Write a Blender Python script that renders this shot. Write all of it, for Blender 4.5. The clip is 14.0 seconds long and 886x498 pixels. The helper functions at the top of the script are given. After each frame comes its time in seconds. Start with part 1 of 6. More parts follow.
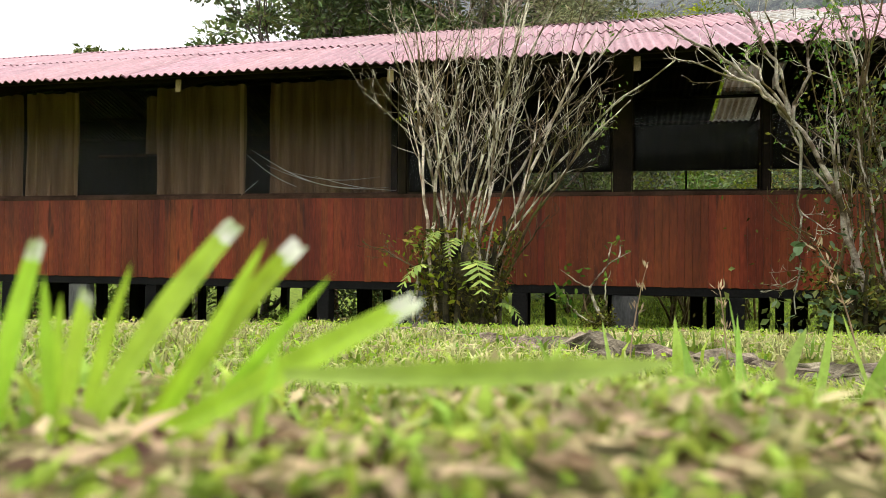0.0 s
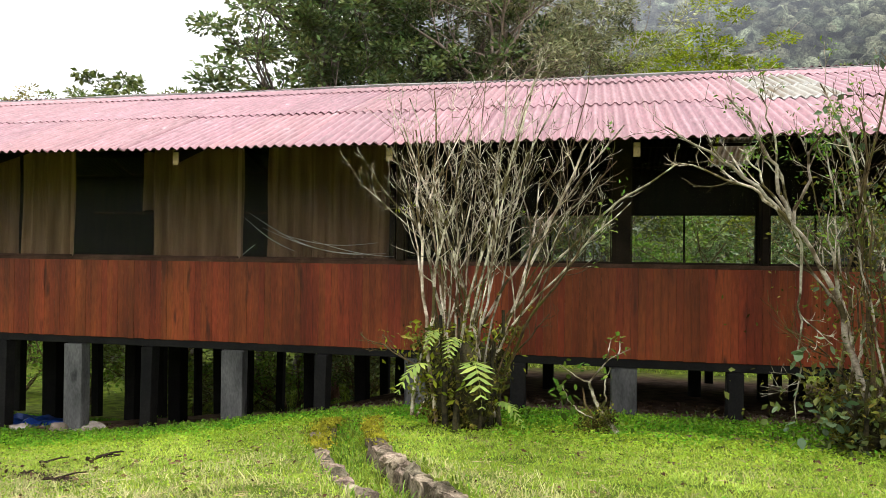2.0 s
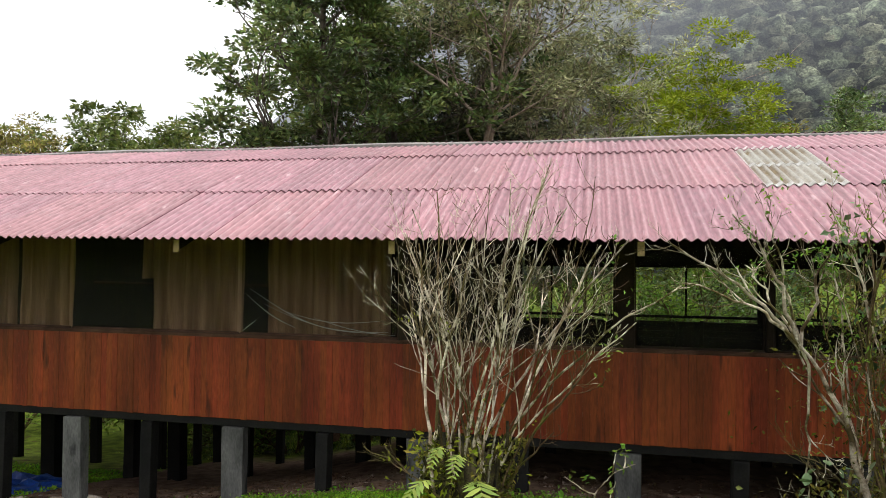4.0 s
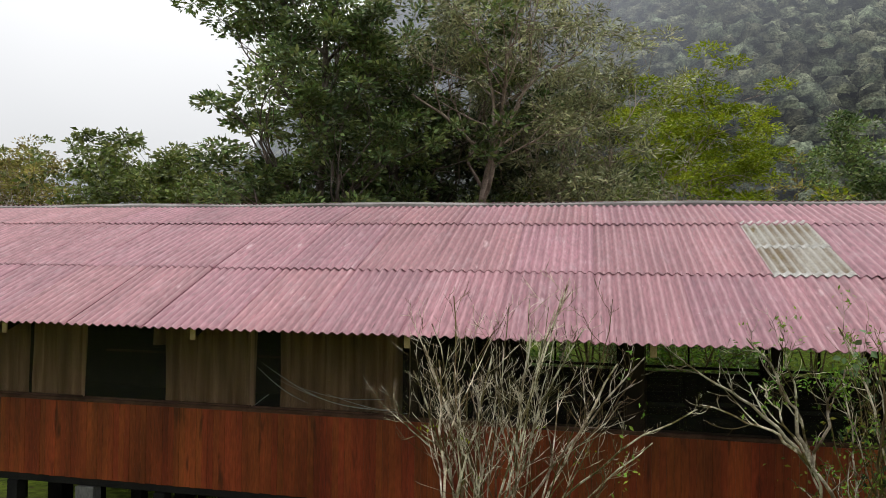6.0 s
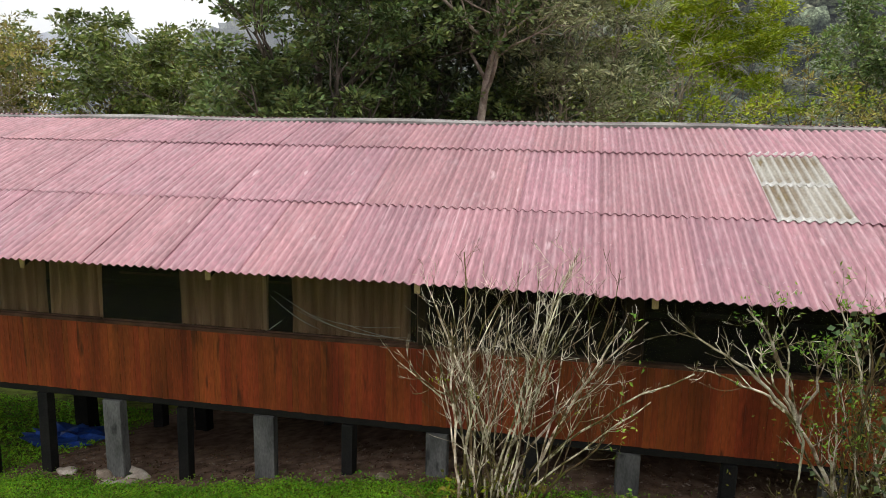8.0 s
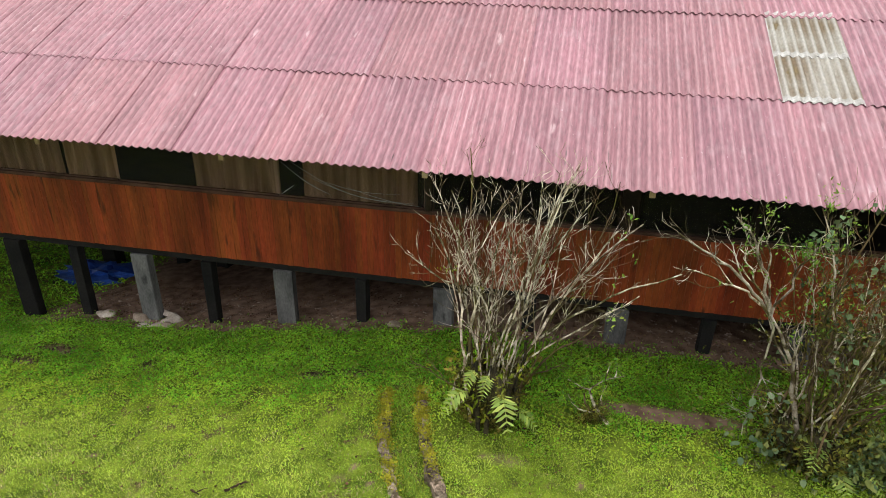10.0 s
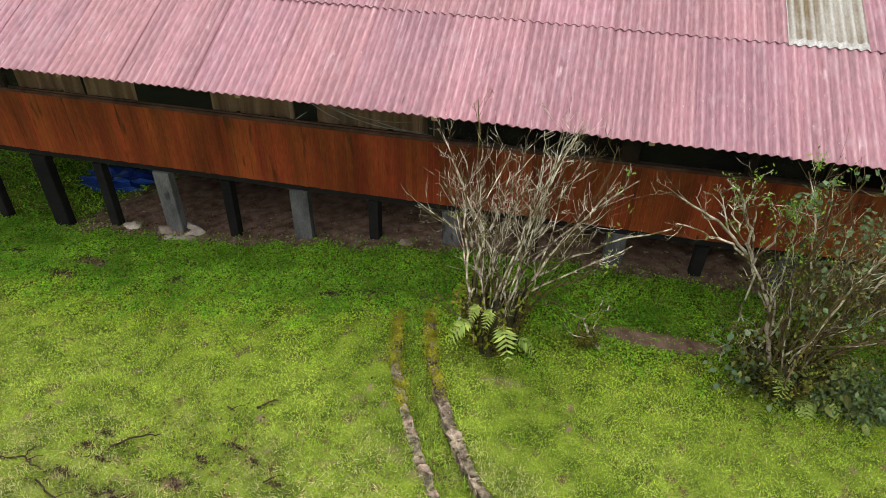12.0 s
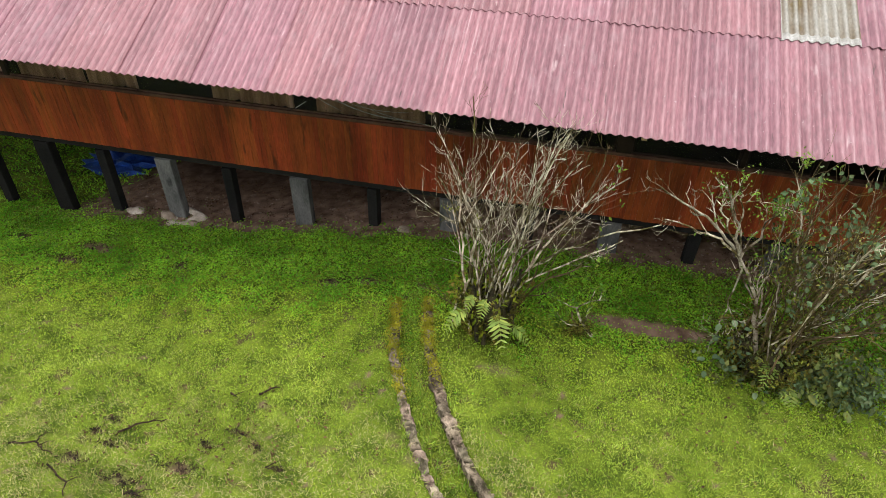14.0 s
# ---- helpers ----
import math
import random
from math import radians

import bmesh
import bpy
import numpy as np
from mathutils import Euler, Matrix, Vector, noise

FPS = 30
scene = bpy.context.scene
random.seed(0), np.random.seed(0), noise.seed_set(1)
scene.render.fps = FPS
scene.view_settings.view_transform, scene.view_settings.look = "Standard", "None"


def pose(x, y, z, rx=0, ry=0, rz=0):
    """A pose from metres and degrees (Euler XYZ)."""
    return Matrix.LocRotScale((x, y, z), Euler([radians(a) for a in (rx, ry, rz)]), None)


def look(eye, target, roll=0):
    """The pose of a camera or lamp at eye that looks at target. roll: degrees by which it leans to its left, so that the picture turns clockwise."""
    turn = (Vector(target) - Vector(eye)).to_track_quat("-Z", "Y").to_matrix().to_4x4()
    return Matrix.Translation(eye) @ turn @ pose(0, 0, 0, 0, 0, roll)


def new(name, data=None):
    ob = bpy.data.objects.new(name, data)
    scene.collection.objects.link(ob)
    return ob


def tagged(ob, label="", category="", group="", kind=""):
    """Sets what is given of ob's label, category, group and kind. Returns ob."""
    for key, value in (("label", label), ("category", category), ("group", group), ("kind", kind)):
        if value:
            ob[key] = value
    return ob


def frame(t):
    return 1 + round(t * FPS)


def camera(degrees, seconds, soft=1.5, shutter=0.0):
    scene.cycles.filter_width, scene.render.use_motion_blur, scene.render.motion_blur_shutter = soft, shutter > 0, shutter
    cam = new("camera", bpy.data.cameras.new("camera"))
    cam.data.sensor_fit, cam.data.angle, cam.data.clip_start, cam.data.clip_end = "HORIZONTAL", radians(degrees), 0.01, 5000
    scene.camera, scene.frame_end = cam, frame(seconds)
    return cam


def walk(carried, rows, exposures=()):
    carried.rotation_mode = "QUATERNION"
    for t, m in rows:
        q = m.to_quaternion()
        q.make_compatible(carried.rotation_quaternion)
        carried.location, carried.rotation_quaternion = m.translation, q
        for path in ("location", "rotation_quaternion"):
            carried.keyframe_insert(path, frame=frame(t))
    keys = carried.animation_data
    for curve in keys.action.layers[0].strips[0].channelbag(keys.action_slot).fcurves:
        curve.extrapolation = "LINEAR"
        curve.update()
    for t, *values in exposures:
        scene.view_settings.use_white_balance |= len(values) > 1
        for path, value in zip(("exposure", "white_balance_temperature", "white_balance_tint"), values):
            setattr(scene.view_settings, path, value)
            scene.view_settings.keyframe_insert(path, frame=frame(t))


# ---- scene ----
cam = camera(65.1, 14.0, soft=0.6)
cam.data.dof.use_dof, cam.data.dof.focus_distance, cam.data.dof.aperture_fstop = True, 7.0, 15.0
PATH = [
    (0, (0.331, 0.36, 0.05), (-0.105, 2.312, 0.052), 0.5),
    (0.5, (0.353, 0.372, 0.101), (-0.085, 2.324, 0.103), 0.6),
    (1, (0.331, 0.327, 0.41), (-0.097, 2.281, 0.409), 0.7),
    (1.5, (0.327, 0.336, 0.611), (-0.102, 2.29, 0.621), 0.7),
    (2, (0.297, 0.383, 0.847), (-0.13, 2.337, 0.861), 0.7),
    (2.5, (0.269, 0.436, 1.081), (-0.158, 2.39, 1.099), 0.8),
    (3, (0.261, 0.431, 1.305), (-0.165, 2.385, 1.328), 0.7),
    (3.5, (0.248, 0.434, 1.531), (-0.177, 2.388, 1.559), 0.7),
    (4, (0.243, 0.42, 1.762), (-0.182, 2.374, 1.794), 0.6),
    (6.3, (0.013, 0.225, 2.874), (-0.391, 2.183, 2.912), 0.7),
    (6.5, (-0.008, 0.216, 2.953), (-0.408, 2.175, 2.996), 0.7),
    (7, (-0.021, 0.198, 3.156), (-0.422, 2.158, 3.167), 0.8),
    (7.5, (-0.041, 0.194, 3.383), (-0.44, 2.147, 3.218), 0.9),
    (8, (-0.09, 0.176, 3.621), (-0.479, 2.107, 3.277), 1.0),
    (8.5, (-0.134, 0.162, 3.885), (-0.51, 2.054, 3.359), 1.0),
    (9, (-0.139, 0.15, 4.166), (-0.501, 1.986, 3.46), 1.2),
    (9.2, (-0.165, 0.143, 4.27), (-0.517, 1.953, 3.496), 1.2),
    (11.3, (-0.116, 0.225, 5.389), (-0.472, 1.886, 4.333), 0.6),
    (11.5, (-0.11, 0.219, 5.471), (-0.463, 1.845, 4.362), 0.5),
    (12, (-0.139, 0.167, 5.685), (-0.471, 1.709, 4.456), 0.8),
    (12.5, (-0.137, 0.155, 5.901), (-0.461, 1.66, 4.625), 0.9),
    (13, (-0.096, 0.141, 5.961), (-0.42, 1.645, 4.683), 1.0),
    (13.5, (-0.08, 0.15, 5.966), (-0.407, 1.646, 4.679), 0.8),
    (14, (-0.072, 0.166, 5.983), (-0.398, 1.659, 4.694), 0.8),
]
EXPOSURES = [(0, 0.55), (1, 0.60), (2, 0.62), (3, 0.46), (4, 0.26), (6.5, -0.28), (7.5, -0.14), (8, 0.14), (8.5, 0.30), (9, 0.32), (11.5, 0.21), (14, 0.23)]
walk(cam, [(t, look(eye, target, roll)) for t, eye, target, roll in PATH], EXPOSURES)

# ---- world, sun ----
SUN_ELEVATION, SUN_TURN = 78.0, 8.0
world = bpy.data.worlds.new("overcast_sky")
scene.world = world
world.use_nodes = True
wn, wl = world.node_tree.nodes, world.node_tree.links
wn.clear()
sky = wn.new("ShaderNodeTexSky")
sky.sky_type, sky.sun_disc = "NISHITA", False
sky.sun_elevation, sky.sun_rotation = radians(SUN_ELEVATION), radians(SUN_TURN)
sky_back = wn.new("ShaderNodeBackground")
sky_back.inputs["Strength"].default_value = 0.012
wl.new(sky.outputs[0], sky_back.inputs["Color"])
cloud_back = wn.new("ShaderNodeBackground")
cloud_coord = wn.new("ShaderNodeTexCoord")
cloud_noise = wn.new("ShaderNodeTexNoise")
cloud_noise.inputs["Scale"].default_value, cloud_noise.inputs["Detail"].default_value = 1.6, 3.0
cloud_ramp = wn.new("ShaderNodeValToRGB")
cloud_ramp.color_ramp.elements[0].position, cloud_ramp.color_ramp.elements[0].color = 0.3, (0.88, 0.88, 0.89, 1)
cloud_ramp.color_ramp.elements[1].position, cloud_ramp.color_ramp.elements[1].color = 0.7, (1.0, 1.0, 1.0, 1)
wl.new(cloud_coord.outputs["Generated"], cloud_noise.inputs["Vector"])
wl.new(cloud_noise.outputs[0], cloud_ramp.inputs[0])
wl.new(cloud_ramp.outputs[0], cloud_back.inputs["Color"])
up_part, rise = wn.new("ShaderNodeSeparateXYZ"), wn.new("ShaderNodeMapRange")
wl.new(cloud_coord.outputs["Generated"], up_part.inputs[0])
wl.new(up_part.outputs[2], rise.inputs["Value"])
rise.inputs["From Min"].default_value, rise.inputs["From Max"].default_value = 0.0, 0.9
rise.inputs["To Min"].default_value, rise.inputs["To Max"].default_value = 0.72, 2.3  # overcast: dimmer at the horizon
wl.new(rise.outputs[0], cloud_back.inputs["Strength"])
sky_sum = wn.new("ShaderNodeAddShader")
wl.new(sky_back.outputs[0], sky_sum.inputs[0])
wl.new(cloud_back.outputs[0], sky_sum.inputs[1])
world_out = wn.new("ShaderNodeOutputWorld")
wl.new(sky_sum.outputs[0], world_out.inputs[0])

sun = new("sun", bpy.data.lights.new("sun", "SUN"))
sun.data.energy, sun.data.angle, sun.data.color = 1.5, radians(30), (1.0, 0.96, 0.9)
sun.matrix_world = Matrix.Translation((0, 20, 30)) @ Euler((radians(-(90 - SUN_ELEVATION)), 0, radians(-SUN_TURN))).to_matrix().to_4x4()


# ---- materials ----
def surface(name, dark, light, scale=2.0, grain=40.0, grain_amount=0.35, rough=0.8, bump=0.3, bump_scale=None, stretch=(1, 1, 1), vary=0.0,
            island=False, through_light=0.0, third=None, third_at=0.62, third_scale=None, spec=0.2, low=0.35, high=0.65, world_place=False, crest=None):
    """Two colours mixed by a broad noise, a fine grain over them, relief, and a shift from piece to piece."""
    m = bpy.data.materials.new(name)
    m.use_nodes = True
    n, l = m.node_tree.nodes, m.node_tree.links
    bsdf, out = n["Principled BSDF"], n["Material Output"]
    coord, mapping = n.new("ShaderNodeTexCoord"), n.new("ShaderNodeMapping")
    mapping.inputs["Scale"].default_value = stretch
    chance = n.new("ShaderNodeNewGeometry") if island else n.new("ShaderNodeObjectInfo")
    chance_out = chance.outputs["Random Per Island"] if island else chance.outputs["Random"]
    shift = n.new("ShaderNodeVectorMath")
    shift.operation = "MULTIPLY_ADD"
    shift.inputs[1].default_value = (37.0, 91.0, 53.0)
    l.new(chance_out, shift.inputs[0])
    spot_at = n.new("ShaderNodeNewGeometry")
    l.new(spot_at.outputs["Position"] if world_place else coord.outputs["Object"], mapping.inputs["Vector"])
    l.new(mapping.outputs[0], shift.inputs[2])
    source = shift.outputs[0] if vary > 0 and not island and not world_place else mapping.outputs[0]
    broad, fine = n.new("ShaderNodeTexNoise"), n.new("ShaderNodeTexNoise")
    for node, s in ((broad, scale), (fine, grain)):
        node.inputs["Scale"].default_value, node.inputs["Detail"].default_value = s, 5.0
        l.new(source, node.inputs["Vector"])
    ramp = n.new("ShaderNodeValToRGB")
    ramp.color_ramp.elements[0].position, ramp.color_ramp.elements[0].color = low, (*dark, 1)
    ramp.color_ramp.elements[1].position, ramp.color_ramp.elements[1].color = high, (*light, 1)
    l.new(broad.outputs[0], ramp.inputs[0])
    colour = ramp.outputs[0]
    if third:
        spot, edge, mix = n.new("ShaderNodeTexNoise"), n.new("ShaderNodeMapRange"), n.new("ShaderNodeMixRGB")
        spot.inputs["Scale"].default_value, spot.inputs["Detail"].default_value = third_scale or scale * 2.3, 6.0
        l.new(source, spot.inputs["Vector"])
        edge.inputs["From Min"].default_value, edge.inputs["From Max"].default_value = third_at, third_at + 0.08
        l.new(spot.outputs[0], edge.inputs["Value"])
        l.new(edge.outputs[0], mix.inputs[0])
        l.new(colour, mix.inputs[1])
        mix.inputs[2].default_value = (*third, 1)
        colour = mix.outputs[0]
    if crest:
        # crest colour mixed in by local height, strongest on top of the waves
        height, worn, crest_mix = n.new("ShaderNodeSeparateXYZ"), n.new("ShaderNodeMapRange"), n.new("ShaderNodeMixRGB")
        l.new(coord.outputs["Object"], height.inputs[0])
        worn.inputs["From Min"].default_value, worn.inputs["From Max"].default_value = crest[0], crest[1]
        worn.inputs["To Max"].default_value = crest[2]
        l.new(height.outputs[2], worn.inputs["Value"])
        l.new(worn.outputs[0], crest_mix.inputs[0])
        l.new(colour, crest_mix.inputs[1])
        crest_mix.inputs[2].default_value = (*crest[3], 1)
        colour = crest_mix.outputs[0]
    value = n.new("ShaderNodeMapRange")
    value.inputs["From Min"].default_value, value.inputs["From Max"].default_value = 0.25, 0.75
    value.inputs["To Min"].default_value, value.inputs["To Max"].default_value = 1 - grain_amount, 1 + grain_amount
    l.new(fine.outputs[0], value.inputs["Value"])
    hsv = n.new("ShaderNodeHueSaturation")
    l.new(colour, hsv.inputs["Color"])
    if vary > 0:
        piece = n.new("ShaderNodeMapRange")
        piece.inputs["To Min"].default_value, piece.inputs["To Max"].default_value = 1 - vary, 1 + vary
        l.new(chance_out, piece.inputs["Value"])
        product = n.new("ShaderNodeMath")
        product.operation = "MULTIPLY"
        l.new(piece.outputs[0], product.inputs[0])
        l.new(value.outputs[0], product.inputs[1])
        l.new(product.outputs[0], hsv.inputs["Value"])
        turn = n.new("ShaderNodeMapRange")
        turn.inputs["To Min"].default_value, turn.inputs["To Max"].default_value = 0.5 - vary * 0.06, 0.5 + vary * 0.06
        again = n.new("ShaderNodeMath")
        again.operation = "FRACT"
        times = n.new("ShaderNodeMath")
        times.operation = "MULTIPLY"
        times.inputs[1].default_value = 17.3
        l.new(chance_out, times.inputs[0])
        l.new(times.outputs[0], again.inputs[0])
        l.new(again.outputs[0], turn.inputs["Value"])
        l.new(turn.outputs[0], hsv.inputs["Hue"])
    else:
        l.new(value.outputs[0], hsv.inputs["Value"])
    l.new(hsv.outputs[0], bsdf.inputs["Base Color"])
    bsdf.inputs["Roughness"].default_value = rough
    bsdf.inputs["Specular IOR Level"].default_value = spec
    if bump > 0:
        relief = n.new("ShaderNodeBump")
        relief.inputs["Strength"].default_value, relief.inputs["Distance"].default_value = bump, 0.01
        if bump_scale:
            rough_noise = n.new("ShaderNodeTexNoise")
            rough_noise.inputs["Scale"].default_value, rough_noise.inputs["Detail"].default_value = bump_scale, 6.0
            l.new(source, rough_noise.inputs["Vector"])
            l.new(rough_noise.outputs[0], relief.inputs["Height"])
        else:
            l.new(fine.outputs[0], relief.inputs["Height"])
        l.new(relief.outputs[0], bsdf.inputs["Normal"])
    if through_light > 0:
        glow, mixed = n.new("ShaderNodeBsdfTranslucent"), n.new("ShaderNodeMixShader")
        l.new(hsv.outputs[0], glow.inputs["Color"])
        mixed.inputs[0].default_value = through_light
        l.new(bsdf.outputs[0], mixed.inputs[1])
        l.new(glow.outputs[0], mixed.inputs[2])
        l.new(mixed.outputs[0], out.inputs["Surface"])
    return m


M = {}
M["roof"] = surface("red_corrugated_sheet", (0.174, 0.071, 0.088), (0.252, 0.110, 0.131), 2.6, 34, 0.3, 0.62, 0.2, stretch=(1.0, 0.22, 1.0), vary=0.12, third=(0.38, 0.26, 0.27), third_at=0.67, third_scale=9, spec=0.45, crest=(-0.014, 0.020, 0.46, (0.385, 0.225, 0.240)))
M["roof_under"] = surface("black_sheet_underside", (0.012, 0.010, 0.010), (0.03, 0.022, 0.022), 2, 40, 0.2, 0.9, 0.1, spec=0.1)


def weather(m, patches):
    """Stains laid over a material, fixed to the world: colour, noise scale, threshold, softness, amount, and the scale and threshold of the clusters."""
    n, l = m.node_tree.nodes, m.node_tree.links
    bsdf = n["Principled BSDF"]
    colour = bsdf.inputs["Base Color"].links[0].from_socket
    place = n.new("ShaderNodeNewGeometry")
    for tint, scale, start, soft_edge, amount, wide, wide_at in patches:
        mapping, noise, edge = n.new("ShaderNodeMapping"), n.new("ShaderNodeTexNoise"), n.new("ShaderNodeMapRange")
        mapping.inputs["Scale"].default_value = scale
        l.new(place.outputs["Position"], mapping.inputs["Vector"])
        l.new(mapping.outputs[0], noise.inputs["Vector"])
        noise.inputs["Scale"].default_value, noise.inputs["Detail"].default_value, noise.inputs["Roughness"].default_value = 1.0, 8.0, 0.6
        edge.inputs["From Min"].default_value, edge.inputs["From Max"].default_value = start, start + soft_edge
        edge.inputs["To Max"].default_value = amount
        l.new(noise.outputs[0], edge.inputs["Value"])
        group, group_edge, both, mix = n.new("ShaderNodeTexNoise"), n.new("ShaderNodeMapRange"), n.new("ShaderNodeMath"), n.new("ShaderNodeMixRGB")
        group.inputs["Scale"].default_value = wide
        group_edge.inputs["From Min"].default_value, group_edge.inputs["From Max"].default_value = wide_at, wide_at + 0.14
        l.new(place.outputs["Position"], group.inputs["Vector"])
        l.new(group.outputs[0], group_edge.inputs["Value"])
        both.operation = "MULTIPLY"
        l.new(edge.outputs[0], both.inputs[0])
        l.new(group_edge.outputs[0], both.inputs[1])
        l.new(both.outputs[0], mix.inputs[0])
        l.new(colour, mix.inputs[1])
        mix.inputs[2].default_value = (*tint, 1)
        colour = mix.outputs[0]
    l.new(colour, bsdf.inputs["Base Color"])


weather(M["roof"], (
    ((0.36, 0.25, 0.27), (7.0, 3.0, 3.0), 0.52, 0.14, 0.28, 0.9, 0.38),  # chalky bloom
    ((0.10, 0.058, 0.060), (15.0, 1.0, 1.0), 0.56, 0.09, 0.32, 0.7, 0.38),  # dirt washed down the slope
    ((0.035, 0.026, 0.022), (24.0, 2.2, 2.2), 0.66, 0.04, 0.8, 0.5, 0.47),  # black mould streaks
    ((0.62, 0.52, 0.52), (30.0, 18.0, 18.0), 0.65, 0.06, 0.35, 1.1, 0.42),  # pale flecks
    ((0.56, 0.43, 0.45), (34.0, 0.9, 0.9), 0.58, 0.08, 0.28, 0.6, 0.46)))  # paint worn pale in runs
M["skylight"] = surface("fibreglass_sheet", (0.25, 0.185, 0.115), (0.48, 0.45, 0.39), 3.0, 40, 0.2, 0.5, 0.15, stretch=(1.0, 0.5, 1.0), vary=0.1, through_light=0.45, third=(0.24, 0.18, 0.09), third_at=0.6, third_scale=4.0, crest=(-0.006, 0.02, 0.75, (0.62, 0.61, 0.57)))
M["clean_sheet"] = surface("clean_fibreglass_rim", (0.42, 0.405, 0.37), (0.64, 0.63, 0.605), 9, 50, 0.2, 0.5, 0.15, through_light=0.4)
M["ridge"] = surface("weathered_ridge_board", (0.10, 0.09, 0.085), (0.24, 0.225, 0.215), 1.5, 30, 0.3, 0.85, 0.25)
M["plank"] = surface("varnished_red_plank", (0.112, 0.020, 0.0065), (0.258, 0.051, 0.0148), 1.1, 22, 0.3, 0.45, 0.15, stretch=(2.4, 2.4, 0.40), vary=0.13, third=(0.075, 0.015, 0.006), third_at=0.60, third_scale=2.4, spec=0.3, world_place=True)
M["tar"] = surface("tarred_timber", (0.008, 0.008, 0.008), (0.014, 0.013, 0.012), 3, 40, 0.3, 0.85, 0.3, vary=0.3, spec=0.12)
M["dark_wood"] = surface("dark_timber", (0.012, 0.008, 0.006), (0.028, 0.018, 0.012), 3, 50, 0.3, 0.8, 0.2, stretch=(1, 1, 1), vary=0.3, spec=0.15)
M["sill"] = surface("worn_sill_timber", (0.042, 0.020, 0.013), (0.095, 0.050, 0.034), 4, 60, 0.3, 0.8, 0.2)
M["pale_wood"] = surface("sawn_rafter_end", (0.30, 0.20, 0.10), (0.48, 0.36, 0.20), 8, 70, 0.25, 0.8, 0.2)
M["concrete"] = surface("weathered_concrete", (0.04, 0.04, 0.04), (0.12, 0.118, 0.115), 3.2, 50, 0.3, 0.9, 0.35, vary=0.25, third=(0.03, 0.03, 0.03), third_at=0.58, third_scale=5, stretch=(1, 1, 0.35))
M["cement"] = surface("spilled_cement", (0.25, 0.20, 0.16), (0.48, 0.42, 0.36), 6, 60, 0.3, 0.9, 0.5)
M["stone"] = surface("mossy_kerb_stone", (0.055, 0.040, 0.026), (0.27, 0.215, 0.155), 10, 90, 0.5, 0.95, 1.0, vary=0.4, third=(0.045, 0.036, 0.018), third_at=0.55, third_scale=9)
M["boulder"] = surface("pale_boulder", (0.16, 0.12, 0.09), (0.36, 0.29, 0.23), 5, 60, 0.3, 0.9, 0.5, vary=0.2)
M["curtain"] = surface("beige_curtain", (0.35, 0.228, 0.158), (0.62, 0.435, 0.33), 2.0, 60, 0.15, 0.95, 0.1, stretch=(5, 5, 0.35), vary=0.12, through_light=0.2)
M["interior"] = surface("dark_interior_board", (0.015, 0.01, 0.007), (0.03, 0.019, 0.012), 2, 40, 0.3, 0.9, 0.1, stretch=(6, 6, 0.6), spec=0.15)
M["tarp"] = surface("blue_tarpaulin", (0.008, 0.03, 0.16), (0.02, 0.07, 0.32), 4, 40, 0.3, 0.5, 0.3)
M["bark"] = surface("grey_lichen_bark", (0.18, 0.135, 0.085), (0.62, 0.555, 0.445), 7, 60, 0.4, 0.9, 0.5, vary=0.35, third=(0.075, 0.058, 0.022), third_at=0.50, third_scale=6, low=0.38, high=0.6)
M["twig"] = surface("brown_mossy_bark", (0.045, 0.030, 0.013), (0.16, 0.115, 0.058), 9, 60, 0.35, 0.9, 0.4, vary=0.2, third=(0.085, 0.085, 0.016), third_at=0.53, third_scale=5)
M["trunk"] = surface("forest_bark", (0.06, 0.048, 0.04), (0.20, 0.17, 0.145), 3, 25, 0.35, 0.95, 0.6, third=(0.28, 0.25, 0.22), third_at=0.6, third_scale=2)
M["pale_trunk"] = surface("pale_bark", (0.19, 0.14, 0.115), (0.42, 0.34, 0.285), 3, 25, 0.35, 0.95, 0.6)
M["red_trunk"] = surface("red_brown_bark", (0.16, 0.085, 0.06), (0.34, 0.20, 0.15), 3, 25, 0.35, 0.95, 0.6)
M["dry_twig"] = surface("dead_twig", (0.010, 0.006, 0.004), (0.052, 0.030, 0.018), 12, 80, 0.4, 0.9, 0.5)


def leaf_stuff(name, dark, light, vary=0.45, glow=0.3, rough=0.5, scale=0.8, spec=0.1):
    return surface(name, dark, light, scale, 5.0, 0.18, rough, 0.0, vary=vary, island=True, through_light=glow, spec=spec)


M["moss"] = leaf_stuff("moss", (0.16, 0.165, 0.012), (0.36, 0.335, 0.03), vary=0.3, glow=0.2, rough=0.9, scale=5)
M["leaf_dark"] = leaf_stuff("dark_green_leaf", (0.060, 0.092, 0.030), (0.220, 0.290, 0.090), vary=0.6, glow=0.25, rough=0.36, spec=0.35, scale=0.5)
M["leaf_grey"] = leaf_stuff("grey_green_leaf", (0.11, 0.118, 0.055), (0.40, 0.41, 0.21), vary=0.6, glow=0.3, rough=0.38, spec=0.4, scale=0.5)
M["leaf_mid"] = leaf_stuff("mid_green_leaf", (0.068, 0.090, 0.022), (0.190, 0.230, 0.058), vary=0.5, glow=0.2, rough=0.4, spec=0.2, scale=0.6)
# darker copy of the dark leaf: the wood's inner shade put into its colour
M["leaf_shade"] = leaf_stuff("shade_toned_leaf", (0.028, 0.040, 0.016), (0.090, 0.120, 0.045), vary=0.5, glow=0.1, rough=0.4, spec=0.5, scale=0.5)
M["leaf_round"] = leaf_stuff("grey_green_round_leaf", (0.085, 0.135, 0.065), (0.20, 0.26, 0.14), vary=0.4, glow=0.2)
